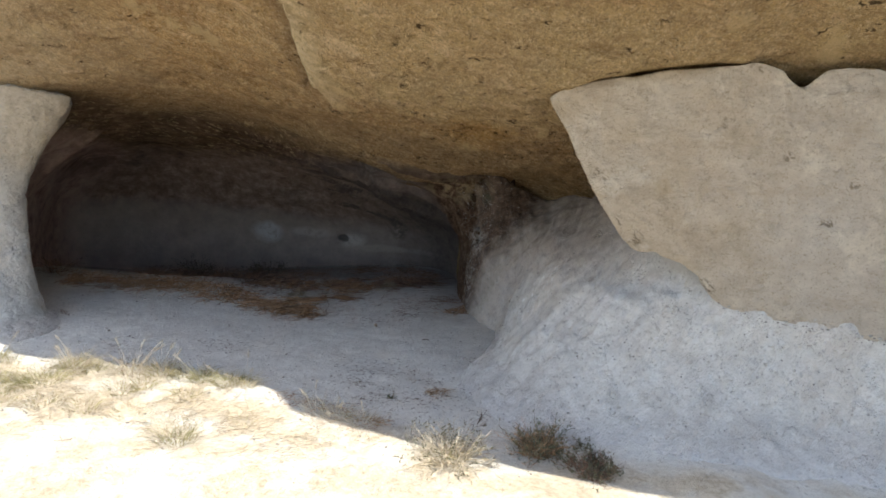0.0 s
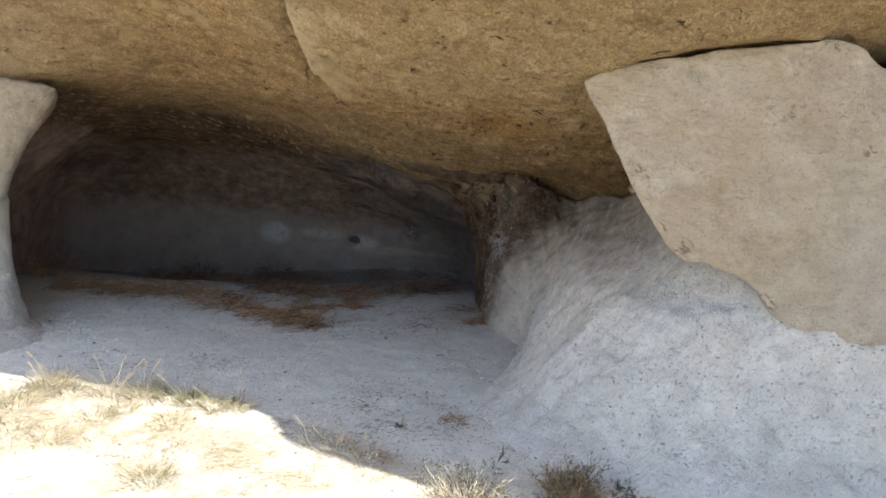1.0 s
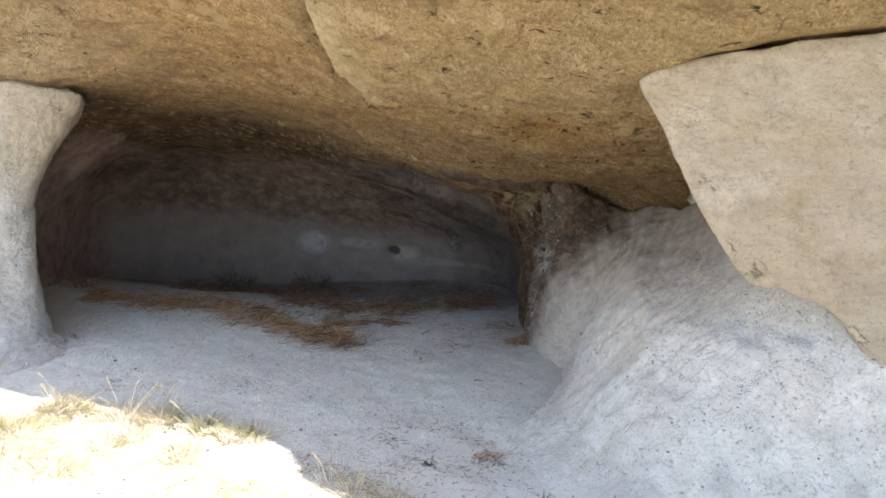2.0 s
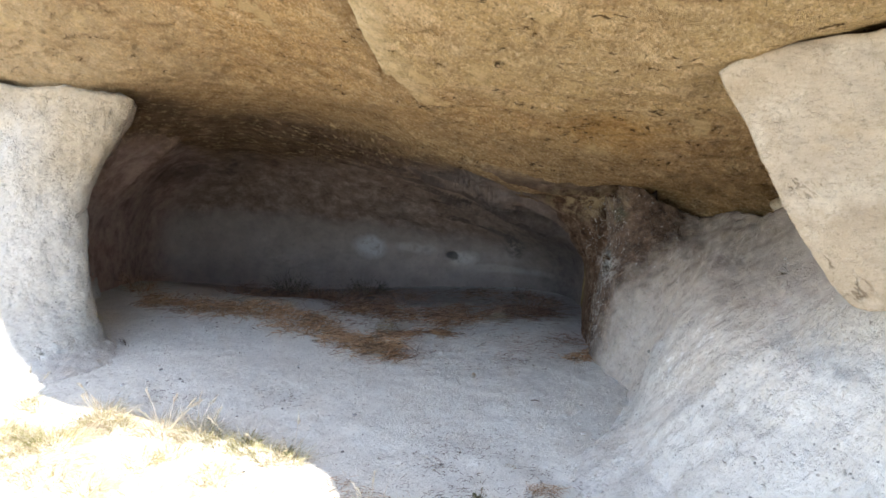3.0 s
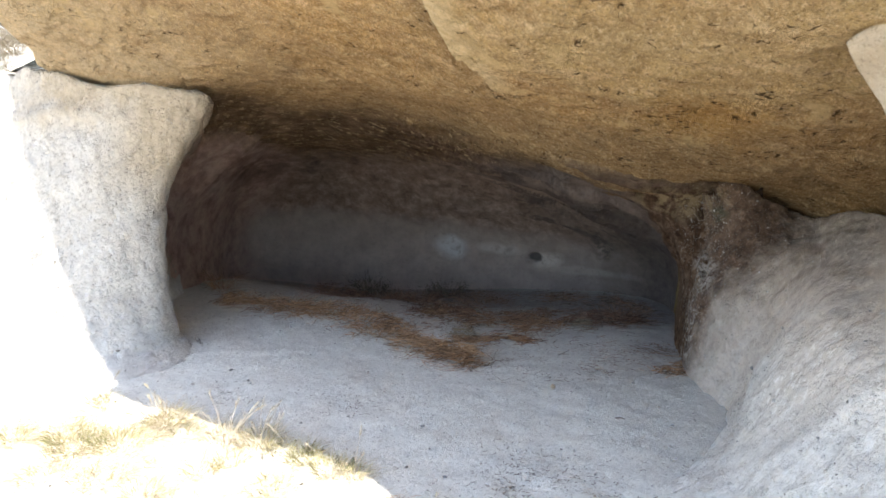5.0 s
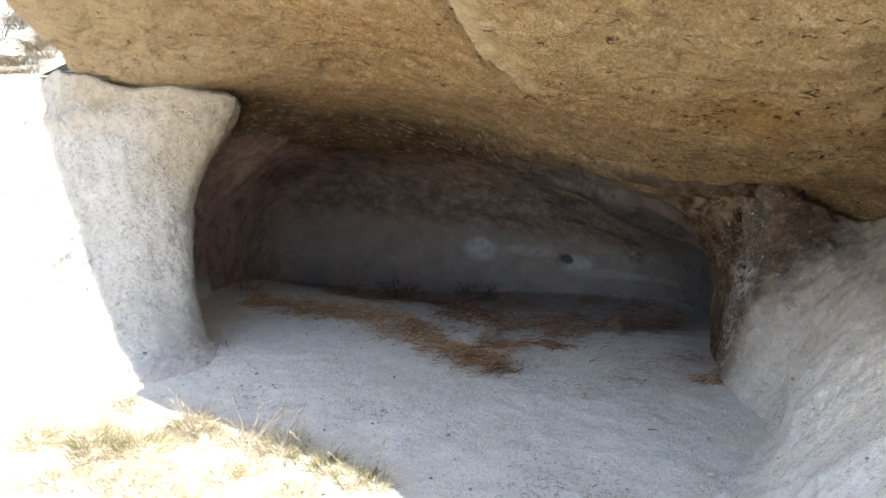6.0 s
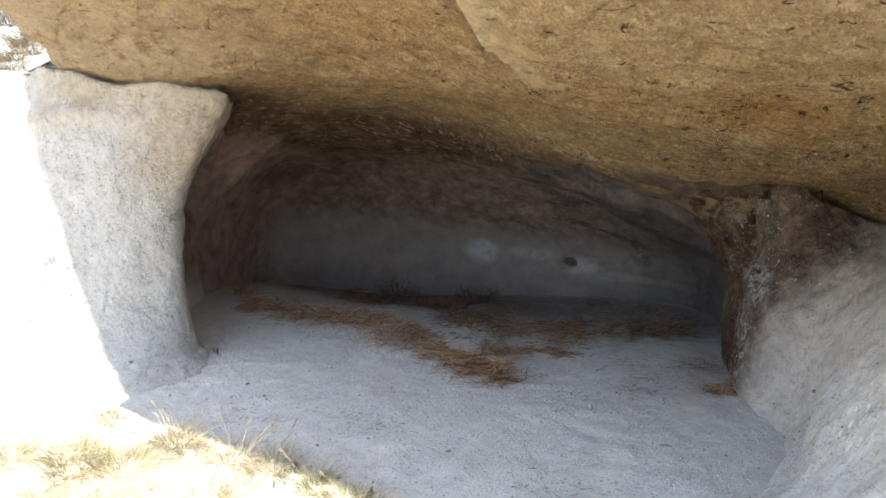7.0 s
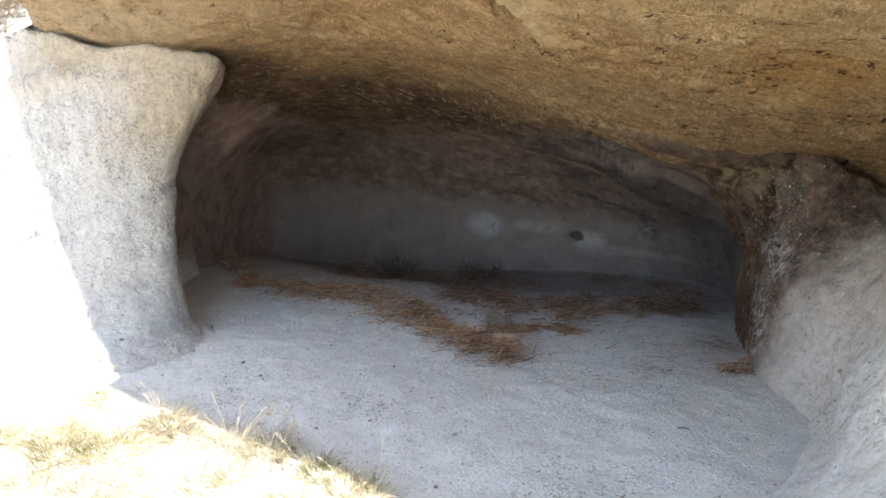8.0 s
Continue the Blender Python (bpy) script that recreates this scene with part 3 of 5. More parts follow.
def spline(knots, s):
    """Catmull-Rom through rows of numbers, at s from 0 to len - 1."""
    k = np.asarray(knots, float)
    i = np.clip(np.floor(s).astype(int), 0, len(k) - 2)
    f = (s - i).reshape(-1, *([1] * (k.ndim - 1)))
    a, b, c, d = k[np.maximum(i - 1, 0)], k[i], k[i + 1], k[np.minimum(i + 2, len(k) - 1)]
    return 0.5 * (2 * b + (c - a) * f + (2 * a - 5 * b + 4 * c - d) * f**2 + (3 * b - a - 3 * c + d) * f**3)


def ease(v, lo, hi):
    t = np.clip((v - lo) / (hi - lo), 0, 1)
    return t * t * (3 - 2 * t)


# ---------------------------------------------------------------- the rock's large forms
def roof(x, y):
    """The underside of the overhanging slab and of the cave's roof."""
    u, v = np.clip(x, -4.4, 0.95) + 2, np.clip(y, 3.6, 8.2) - 5
    z = 1.5641 - 0.1852 * u - 0.2741 * v - 0.0239 * u * u + 0.0047 * u * v + 0.0552 * v * v
    z = z + 0.0288 * u**3 - 0.0033 * u * u * v - 0.0402 * u * v * v - 0.0636 * v**3
    z = z + 0.5 * np.maximum(0, 3.6 - y)
    z = z + 0.11 * np.exp(-(((x + 0.72) / 0.42) ** 2) - ((y - 6.4) / 0.4) ** 2)
    z = z + 0.17 * np.exp(-(((x + 0.15) / 0.55) ** 2) - ((y - 6.35) / 0.5) ** 2)
    # lower just before the cave's dome, and clear of it behind
    z = z - 0.11 * np.exp(-(((x + 1.8) / 0.8) ** 2) - ((y - 6.0) / 0.5) ** 2)
    z = z + (0.35 * ease(y - 0.1 * x, 6.75, 7.15) + 0.9 * ease(y, 6.8, 7.6)) * ease(x, -0.95, -1.35)
    return z - 0.06 * np.exp(-(((x + 4.0) / 0.5) ** 2) - ((y - 4.85) / 0.3) ** 2)


def roof_detail(x, y):
    p = np.stack([x, y, 0 * x], -1)
    calm = 1 - 0.75 * ease(y - 0.268 * x, 5.7, 6.7)
    z = roof(x, y) + 0.035 * calm * rough(p * [1, 0.8, 1], 1.3, 3) + 0.010 * rough(p * [0.7, 1.5, 1], 9, 4, 0.6)
    # thin layers that have flaked off, in ledges
    lay = 3.0 * rough(p * [0.8, 1.3, 1] + 5, 1.9, 4, 0.55)
    z = z - 0.014 * calm * (np.floor(lay) + ease(lay - np.floor(lay), 0.0, 0.10))
    slant = np.stack([0.45 * (x + 0.55 * y), 1.4 * (y - 0.55 * x), 0 * x], -1)
    lay = 2.6 * rough(slant + 11, 4.5, 4, 0.6)
    z = z - 0.007 * (np.floor(lay) + ease(lay - np.floor(lay), 0.0, 0.12)) * (0.3 + 0.7 * ease(grain(p, 1.1), -0.4, 0.4))
    z = z + 0.03 * np.exp(-(((y - 4.52 - 0.1 * (x + 0.1)) / 0.022) ** 2)) * ease(x, -0.24, -0.1)
    # a flake that has broken off along a slanting line
    side = x + 1.65 + (y - 4.6) * 0.12 + 0.035 * grain(p, 5) + 0.012 * grain(p, 16)
    z = z - 0.085 * ease(side, -0.02, 0.02) * ease(side, 0.9, 0.0) * np.clip((4.78 - y) / 0.75, 0, 1) * ease(y, 1.5, 3.2)
    # clear of the boulder's upper edge, but for a thin gap
    clear = np.interp(x, [-0.14, 0.0, 0.112, 0.355, 0.7, 0.895], [1.645, 1.71, 1.757, 1.796, 1.84, 1.853]) - 0.004 + 0.018 * np.maximum(0, grain(p, 6))
    z = z + np.maximum(clear - z, 0) * ease(x, -0.3, -0.14) * ease(y, 4.3, 3.95) * ease(x, 1.0, 0.92)
    # the left end curls up
    z = z + 0.5 * ease(x, -4.68, -4.98) * np.clip((4.36 - y) / 0.2, 0, 1) ** 0.6
    return np.maximum(z, -0.8)


def floor_height(x, y):
    p = np.stack([x, y, 0 * x], -1)
    near = np.exp(-((x + 1.5) ** 2 + (y - 4) ** 2) / 60.0)
    z = -0.11 - (0.36 - 0.21 * ease(x, -4.8, -1.6)) * ease(y, 5.6, 8.0) + near * (0.03 * rough(p, 0.7, 2) + 0.007 * rough(p, 4, 3) + 0.005 * rough(p, 16, 3))
    far = ease(np.hypot(x + 1.5, y - 3), 12, 90)
    return z + far * 2.0 * grain(p, 0.02) + 0.03 * ease(y, 3.95, 3.4) * grain(p, 2.5)


def stretched(lo, hi, step, far, grow=1.35):
    core = list(np.arange(lo, hi + step / 2, step))
    a, s = [], step
    while s < far:
        s *= grow
        a.append(s)
    tail = np.cumsum(a)
    return np.array([*(lo - tail[::-1]), *core, *(hi + tail)])


# ---- ground
gx, gy = np.meshgrid(stretched(-6.5, 2.5, 0.028, 900), stretched(1.2, 8.0, 0.028, 900))
ground = grid_mesh("ground", np.stack([gx, gy, floor_height(gx, gy)], -1), GROUND)
tagged(ground, "pale grey dusty ground with fine gravel and dead grass", "ground", kind="structure")

# ---- slab overhead
SHADE = [(-5.6, 3.82), (-3.8, 3.82), (-3.0, 3.80), (-1.85, 3.77), (-1.6, 3.68), (-1.45, 3.46), (-1.0, 3.28), (-0.6, 3.17), (0.1, 3.08), (0.6, 3.03), (4.0, 2.9), (8.0, 2.9)]
RUN = (-SUN_WAY.x / SUN_WAY.z, -SUN_WAY.y / SUN_WAY.z)


def lip(x):
    """Where the slab's front edge must stand over the ground for its shadow to end on the line SHADE."""
    y = np.full_like(x, 3.0)
    for _ in range(30):
        drop = roof_detail(x, y) + 0.11
        y = np.interp(x + RUN[0] * drop, [a for a, _ in SHADE], [b for _, b in SHADE]) - RUN[1] * drop
    return y


def slab():
    sx = np.r_[np.linspace(-4.95, 1.2, 620), np.linspace(1.25, 4.6, 60)]
    ends = ease(sx, -4.1, -4.95)
    front = lip(sx - 0.5 * ends)
    v = np.linspace(0, 1, 520)[:, None] ** 1.35
    y = front + (9.0 - front) * v
    # the slab's left end, along which its shadow runs down the pillar
    end = np.interp(y, [3.1, 3.35, 3.57, 3.76, 3.92, 4.08, 4.25, 4.42, 5.3], [-5.45, -5.80, -5.86, -5.70, -5.44, -5.20, -4.95, -4.85, -6.0])
    x = sx + (end + 4.95) * ends
    under = np.stack([x, y, roof_detail(x, y)], -1)
    # front face leaning back, then the top; an unseen rear, added against stray light, reaches down into the ground
    rise = np.linspace(0, 1, 30)[:, None]
    fy = front + 0.5 * rise**1.5 + 0 * x[:30]
    fz = under[0, :, 2] + (3.1 - under[0, :, 2]) * np.sin(rise * math.pi / 2)
    face = np.stack([np.broadcast_to(x[0], fy.shape), fy, fz], -1)
    face[1:] += normals(face)[1:] * (0.05 * rough(face[1:], 2.2, 4))[..., None]
    back = np.linspace(0, 1, 40)[1:, None]
    ty = face[-1, :, 1] + (9.0 - face[-1, :, 1]) * back
    top = np.stack([np.broadcast_to(sx, ty.shape), ty, face[-1, :, 2] + 0.4 * back + 0.06 * rough(np.stack([np.broadcast_to(sx, ty.shape), ty, 0 * ty], -1), 1.2, 4) * np.minimum(1, back * 6)], -1)
    rear = [np.stack([sx, 0 * sx + 9.3, 0 * sx + h], -1)[None] for h in (3.5, -0.6)]
    ring = np.concatenate([*rear, under[::-1], face[1:], top])
    # close both ends
    left, right = ring[:, :1].copy(), ring[:, -1:].copy()
    for end in (left, right):
        end[..., 1:] = end[..., 1:] * 0.02 + np.array([5.5, 2.4]) * 0.98
    inset = ring[:, :1] * 0.5 + left * 0.5
    places = np.concatenate([left, inset, ring, right], 1)
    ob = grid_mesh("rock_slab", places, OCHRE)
    return tagged(ob, "huge ochre sandstone slab overhanging the cave mouth", "rock", kind="structure")


slab()


# ---- walls of the hollow: stations along the foot, each with its place at four heights
def curtain(name, rows, heights, top, material, label, category, step=0.025, amp=0.03, coarse=1.6, out=0.25, rills=0.0, extra=None):
    rows = np.array(rows)
    n = int(np.linalg.norm(np.diff(rows[:, 1], axis=0), axis=1).sum() / step)
    # even steps along the wall
    dense = spline(rows, np.linspace(0, len(rows) - 1, 2000))
    run = np.r_[0, np.cumsum(np.linalg.norm(np.diff(dense[:, 1], axis=0), axis=1))]
    s = np.interp(np.linspace(0, run[-1], n), run, np.linspace(0, len(rows) - 1, 2000))
    cols = spline(rows, s)
    m = int((heights[-1] - heights[0]) / step) + 2
    k = np.linspace(0, len(heights) - 1, m)
    xy = np.stack([spline(cols.transpose(1, 0, 2), k)], 0)[0]
    zt = top(cols[:, -1, 0], cols[:, -1, 1])
    levels = np.stack([np.full(n, h) for h in heights[:-1]] + [zt], 0)
    z = np.stack([np.interp(k, np.arange(len(heights)), levels[:, j]) for j in range(n)], 1)
    p = np.concatenate([xy, z[..., None]], -1)
    q = p + normals(p) * (amp * rough(p, coarse, 5, 0.55) + 0.0035 * rough(p, 26, 2))[..., None]
    if rills:
        # runnels down the slope
        lane = np.stack(np.broadcast_arrays(np.linspace(0, run[-1], n)[None, :] * 1.0 + 0.25 * k[:, None], 0.16 * k[:, None], 0.0), -1)
        q = q + normals(p) * (rills * rough(lane, 9, 3, 0.6))[..., None]
    if extra:
        q = q - normals(p) * extra(p)[..., None]
    ob = grid_mesh(name, q, material)
    thick = ob.modifiers.new("thickness", "SOLIDIFY")
    thick.thickness, thick.offset = out, -1.0
    tagged(ob, label, category, kind="structure")
    return q


def left_top(x, y):
    inside = ease(x, -5.3, -5.05)
    p = np.stack([x, y, 0 * x], -1)
    even = ease(x, -4.95, -4.6)
    z = np.minimum(roof_detail(x, np.maximum(y, 4.42)) * (1 - even) + roof(x, np.maximum(y, 4.42)) * even, 1.76) - 0.004 - (0.05 * ease(x, -4.9, -4.2) + 0.03 * ease(x, -4.75, -4.5) * ease(x, -4.1, -4.3)) * (0.9 + 0.15 * grain(p, 5))
    return np.where(x < -5.2, 1.70 + 0.05 * grain(p, 2), z * inside + (1 - inside) * 1.7)


LEFT = [
    [(-9.0, 3.3), (-9.0, 3.6), (-9.1, 3.8), (-9.2, 4.1), (-9.3, 4.3)],
    [(-6.6, 3.4), (-6.65, 3.75), (-6.7, 3.95), (-6.8, 4.12), (-6.9, 4.3)],
    [(-4.95, 3.5), (-5.02, 3.86), (-5.1, 4.04), (-5.2, 4.18), (-5.35, 4.38)],
    [(-3.86, 3.60), (-4.20, 4.01), (-4.40, 4.20), (-4.55, 4.31), (-4.75, 4.40)],
    [(-3.52, 3.98), (-3.90, 4.27), (-4.13, 4.39), (-4.29, 4.47), (-4.22, 4.56)],
    [(-3.78, 4.62), (-3.99, 4.67), (-4.08, 4.68), (-4.19, 4.76), (-3.87, 4.90)],
    [(-4.66, 5.06), (-4.7, 5.08), (-4.74, 5.1), (-4.8, 5.16), (-4.25, 5.2)],
    [(-5.0, 5.6), (-5.05, 5.6), (-5.1, 5.6), (-5.15, 5.6), (-4.7, 5.65)],
]
def pillar_shape(p):
    """Rolls hanging under the slab, a notch in the inner edge, and pocks."""
    x, y, z = p[..., 0], p[..., 1], p[..., 2]
    run = np.stack([1.2 * y - x + 0.25 * z, 0 * x, 0.10 * z], -1)
    rolls = 0.035 * ease(z, 1.05, 1.45) * ease(x, -4.85, -4.45) * rough(run, 5.5, 2, 0.5)
    notch = -0.028 * np.exp(-(((z - 0.77 - 0.3 * (y - 4.7)) / 0.03) ** 2) - ((y - 4.72) / 0.10) ** 2)
    pocks = -0.010 * ease(rough(p, 17, 2), 0.55, 0.95) + 0.006 * rough(p, 11, 3, 0.6)
    brow = 0.035 * np.exp(-(((z - 1.42 - 0.04 * grain(p, 3)) / 0.05) ** 2)) * ease(x, -5.6, -5.0) * ease(x, -4.25, -4.6)
    return rolls + notch + pocks + brow


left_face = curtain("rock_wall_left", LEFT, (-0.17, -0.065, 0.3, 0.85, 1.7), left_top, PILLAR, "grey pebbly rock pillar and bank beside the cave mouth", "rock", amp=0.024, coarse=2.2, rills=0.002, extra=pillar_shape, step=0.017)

# ---- the cave's dome: stations round its foot, each a profile from the floor to the front of the ceiling
DOME = [
    [(-4.95, 5.45, -0.5), (-5.0, 5.45, 0.0), (-5.0, 5.45, 0.45), (-4.75, 5.45, 0.95), (-4.45, 5.42, 1.28), (-4.15, 5.2, 1.56)],
    [(-5.3, 6.1, -0.5), (-5.35, 6.15, 0.0), (-5.3, 6.15, 0.45), (-4.95, 6.05, 0.9), (-4.5, 5.88, 1.22), (-4.15, 5.35, 1.56)],
    [(-5.65, 6.9, -0.5), (-5.75, 6.95, 0.0), (-5.65, 6.95, 0.45), (-5.2, 6.75, 0.88), (-4.55, 6.3, 1.25), (-3.9, 5.55, 1.60)],
    [(-5.4, 7.45, -0.5), (-5.5, 7.5, 0.0), (-5.35, 7.4, 0.45), (-4.95, 7.15, 0.86), (-4.3, 6.7, 1.16), (-3.6, 5.6, 1.68)],
    [(-4.5, 7.75, -0.5), (-4.55, 7.9, 0.0), (-4.5, 7.72, 0.42), (-4.3, 7.3, 0.94), (-3.8, 6.72, 1.18), (-3.25, 5.6, 1.70)],
    [(-3.6, 8.0, -0.5), (-3.65, 8.15, 0.0), (-3.6, 7.95, 0.4), (-3.5, 7.4, 0.85), (-3.2, 6.78, 1.15), (-2.85, 5.5, 1.70)],
    [(-2.6, 8.1, -0.5), (-2.65, 8.2, 0.0), (-2.65, 8.0, 0.4), (-2.6, 7.4, 0.78), (-2.5, 6.6, 1.09), (-2.4, 5.45, 1.62)],
    [(-1.9, 8.15, -0.5), (-1.9, 8.2, 0.0), (-1.95, 7.95, 0.33), (-2.05, 7.25, 0.74), (-2.05, 6.4, 1.08), (-2.05, 5.4, 1.55)],
    [(-1.4, 8.0, -0.5), (-1.4, 8.0, 0.0), (-1.45, 7.75, 0.3), (-1.65, 7.1, 0.65), (-1.8, 6.35, 1.02), (-1.85, 5.4, 1.41)],
    [(-1.17, 7.5, -0.5), (-1.16, 7.4, 0.0), (-1.17, 7.25, 0.36), (-1.33, 6.9, 0.74), (-1.58, 6.25, 1.06), (-1.7, 5.45, 1.40)],
    [(-1.08, 6.9, -0.5), (-1.08, 6.85, 0.0), (-1.07, 6.78, 0.4), (-1.12, 6.6, 0.76), (-1.36, 6.25, 1.04), (-1.52, 5.5, 1.37)],
    [(-0.95, 6.33, -0.5), (-0.95, 6.37, 0.0), (-0.92, 6.45, 0.4), (-0.93, 6.45, 0.76), (-1.1, 6.25, 1.02), (-1.3, 5.55, 1.34)],
    [(-0.80, 5.95, -0.5), (-0.80, 6.0, 0.0), (-0.79, 6.15, 0.4), (-0.74, 6.42, 0.75), (-0.74, 6.42, 0.98), (-0.80, 6.0, 1.32)],
]


def dome():
    rows = np.array(DOME)
    rows[:, -1, 2] = roof(rows[:, -1, 0], rows[:, -1, 1]) + 0.05
    p = spline(spline(rows, np.linspace(0, len(rows) - 1, 460)).transpose(1, 0, 2), np.linspace(0, 5, 200))
    x, y, z = p[..., 0], p[..., 1], p[..., 2]
    push = 0.03 * rough(p, 1.6, 5, 0.55) + 0.004 * rough(p, 24, 3)
    # layers lifting along the arch, strongest over its right shoulder
    past = y - 0.268 * x
    lane = np.stack([2.2 * past, 0.35 * x, 0.35 * z], -1)
    lay = 3.2 * rough(lane, 2.6, 3, 0.6)
    push = push + 0.030 * ease(x, -4.6, -2.0) * ease(z, 0.25, 0.6) * ease(y, 5.5, 6.0) * (np.floor(lay) + ease(lay - np.floor(lay), 0.0, 0.2))
    # a ledge with a crack under it where the dome meets the ceiling
    brow = z - 0.93 + 0.11 * (x + 4.6) + 0.03 * grain(p, 3)
    push = push - 0.05 * np.exp(-((brow / 0.02) ** 2)) * ease(x, -5.0, -4.6) * ease(x, -2.6, -3.6) * (0.4 + 0.6 * ease(grain(p * [2, 2, 0.3], 3.0), -0.3, 0.4)) * ease(y, 6.9, 7.1)
    # the arris of the side wall
    push = push + 0.06 * np.exp(-(((y - 5.88 - 0.25 * (z - 1.2)) / 0.08) ** 2)) * ease(x, -4.1, -4.25) * ease(z, 0.6, 1.0)
    # the hole in the back wall
    push = push - 0.09 * np.exp(-(((x + 2.74) / 0.06) ** 2) - ((z - 0.02) / 0.045) ** 2) * ease(y, 7.6, 7.9)
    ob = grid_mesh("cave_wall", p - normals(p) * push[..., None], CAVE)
    thick = ob.modifiers.new("thickness", "SOLIDIFY")
    thick.thickness, thick.offset = 0.2, -1.0
    return tagged(ob, "dark grey cave wall with brown upper rock and a white patch", "wall", kind="structure")


dome()

BANK = [
    [(-0.88, 6.6), (-0.88, 6.6), (-0.88, 6.62), (-0.88, 6.55), (-0.95, 6.5)],
    [(-0.82, 5.80), (-0.81, 5.86), (-0.79, 6.03), (-0.73, 6.20), (-0.70, 6.15)],
    [(-0.53, 5.30), (-0.43, 5.38), (-0.38, 5.45), (-0.30, 5.85), (-0.2, 6.4)],
    [(-0.55, 4.74), (-0.41, 4.77), (-0.32, 4.82), (-0.08, 4.82), (0.2, 6.0)],
    [(-0.68, 4.16), (-0.36, 4.2), (-0.12, 4.22), (0.17, 4.3), (0.5, 5.4)],
    [(-0.25, 3.42), (0.08, 3.66), (0.28, 3.85), (0.5, 4.08), (0.85, 4.7)],
    [(0.5, 3.28), (0.65, 3.64), (0.75, 3.84), (0.9, 3.95), (1.1, 4.4)],
    [(1.3, 3.4), (1.3, 3.7), (1.3, 3.83), (1.35, 3.9), (1.4, 4.3)],
    [(2.6, 3.4), (2.6, 3.7), (2.6, 3.83), (2.6, 3.9), (2.7, 4.3)],
    [(4.6, 3.1), (4.6, 3.4), (4.6, 3.5), (4.6, 3.6), (4.5, 4.0)],
    # unseen end, added to close the right side against light
    [(5.0, 4.4), (5.0, 4.5), (4.9, 4.6), (4.8, 4.7), (4.5, 4.9)],
    [(5.0, 9.6), (5.0, 9.6), (4.9, 9.6), (4.8, 9.6), (4.5, 9.6)],
]


def bank_top(x, y):
    """The bank's upper edge, with an open crack under the slab past the pier."""
    p = np.stack([x, y, 0 * x], -1)
    past = ease(x, -0.68, -0.46)
    return roof_detail(x, y) * (1 - past) + roof(x, y) * past + 0.03 - past * (0.105 + 0.014 * grain(p, 4) + 0.04 * ease(x, -0.2, 0.3))


def bank_shape(p):
    """Slanting grooves and lumps of grit."""
    run = np.stack([p[..., 0] * 0.8 - p[..., 2] * 0.55, p[..., 1] * 0.55, 0.12 * p[..., 2]], -1)
    return (0.012 * rough(run, 10, 3, 0.6) + 0.004 * rough(p, 13, 3, 0.6)) * ease(p[..., 2], 0.0, 0.25) + 0.006 * np.maximum(0, rough(p, 24, 2))


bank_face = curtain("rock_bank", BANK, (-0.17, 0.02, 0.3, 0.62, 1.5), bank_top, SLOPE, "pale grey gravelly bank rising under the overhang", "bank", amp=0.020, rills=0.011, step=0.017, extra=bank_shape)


# ---- leaning boulder
def boulder():
    outline = [(-0.125, 1.648), (-0.136, 1.62), (-0.105, 1.56), (0.0, 1.41), (0.09, 1.23), (0.23, 1.03), (0.36, 0.87), (0.5, 0.85), (0.7, 0.75), (0.87, 0.58), (1.3, 0.5), (2.2, 0.42), (3.2, 0.5), (3.4, 1.2), (3.2, 1.75), (2.2, 1.80), (1.45, 1.83), (1.22, 1.83), (1.12, 1.745), (1.07, 1.755), (1.0, 1.82), (0.895, 1.846), (0.70, 1.834), (0.355, 1.79), (0.112, 1.752), (0.0, 1.705)]
    s = np.linspace(0, len(outline), 800)[:-1]
    loop = spline(outline[-2:] + outline + outline[:2], s + 2)
    rim = np.c_[loop, np.zeros(len(loop))]
    loop = loop + 0.011 * np.stack([rough(rim, 6, 3, 0.6), rough(rim + 9, 6, 3, 0.6)], -1)
    mid = np.array([1.0, 1.35])
    rings = []
    for k in np.linspace(0, 1, 110):
        flat = mid + (loop - mid) * k
        rings.append(np.stack([flat[:, 0], 3.82 - 0.06 * (flat[:, 1] - 1.2) + 0.9 * max(0.0, k - 0.9) ** 2, flat[:, 1]], -1))
    for d in np.linspace(0.02, 1.2, 30):
        flat = mid + (loop - mid) * (1 - 0.05 * min(1.0, d / 0.12) - 0.09 * d)
        flat[:, 0] += 0.45 * d
        rings.append(np.stack([flat[:, 0], 3.84 + d - 0.06 * (flat[:, 1] - 1.2), flat[:, 1]], -1))
    p = np.array(rings)
    p[..., 1] += 0.045 * rough(p * [1, 0, 1], 1.6, 7, 0.58)
    # chipped rim
    chip = 0.02 * rough(p[110:] + 3, 7, 3)
    p[110:, :, 0] += chip
    p[110:, :, 2] += 0.6 * chip
    p = np.concatenate([p, p[:, :1]], 1)
    ob = grid_mesh("boulder", p, BOULDER)
    return tagged(ob, "large smooth beige boulder wedged under the slab", "boulder")


boulder()

# ---- hillside behind
hx, hy = np.meshgrid(stretched(-12, -4.5, 0.08, 500), np.r_[np.arange(4.42, 9, 0.08), 9 + np.cumsum(1.3 ** np.arange(1, 24) * 0.08)])
hy = hy + 0.7 * ease(hx, -6.0, -5.4) * ease(hy, 30, 9)
hp = np.stack([hx, hy, 0 * hx], -1)
hz = 1.68 + 0.05 * grain(hp, 2) + 0.42 * (hy - 4.36) ** 0.9 * ease(hy, 4.4, 5.0) + 0.05 * rough(hp, 1.5, 4) + ease(hx, -5.3, -5.0) * 0.55
hz = np.minimum(hz, 9 + 0.05 * hy) - ease(hy, 60, 400) * 8
hill = grid_mesh("hillside", np.stack([hx, hy, hz], -1), GROUND)
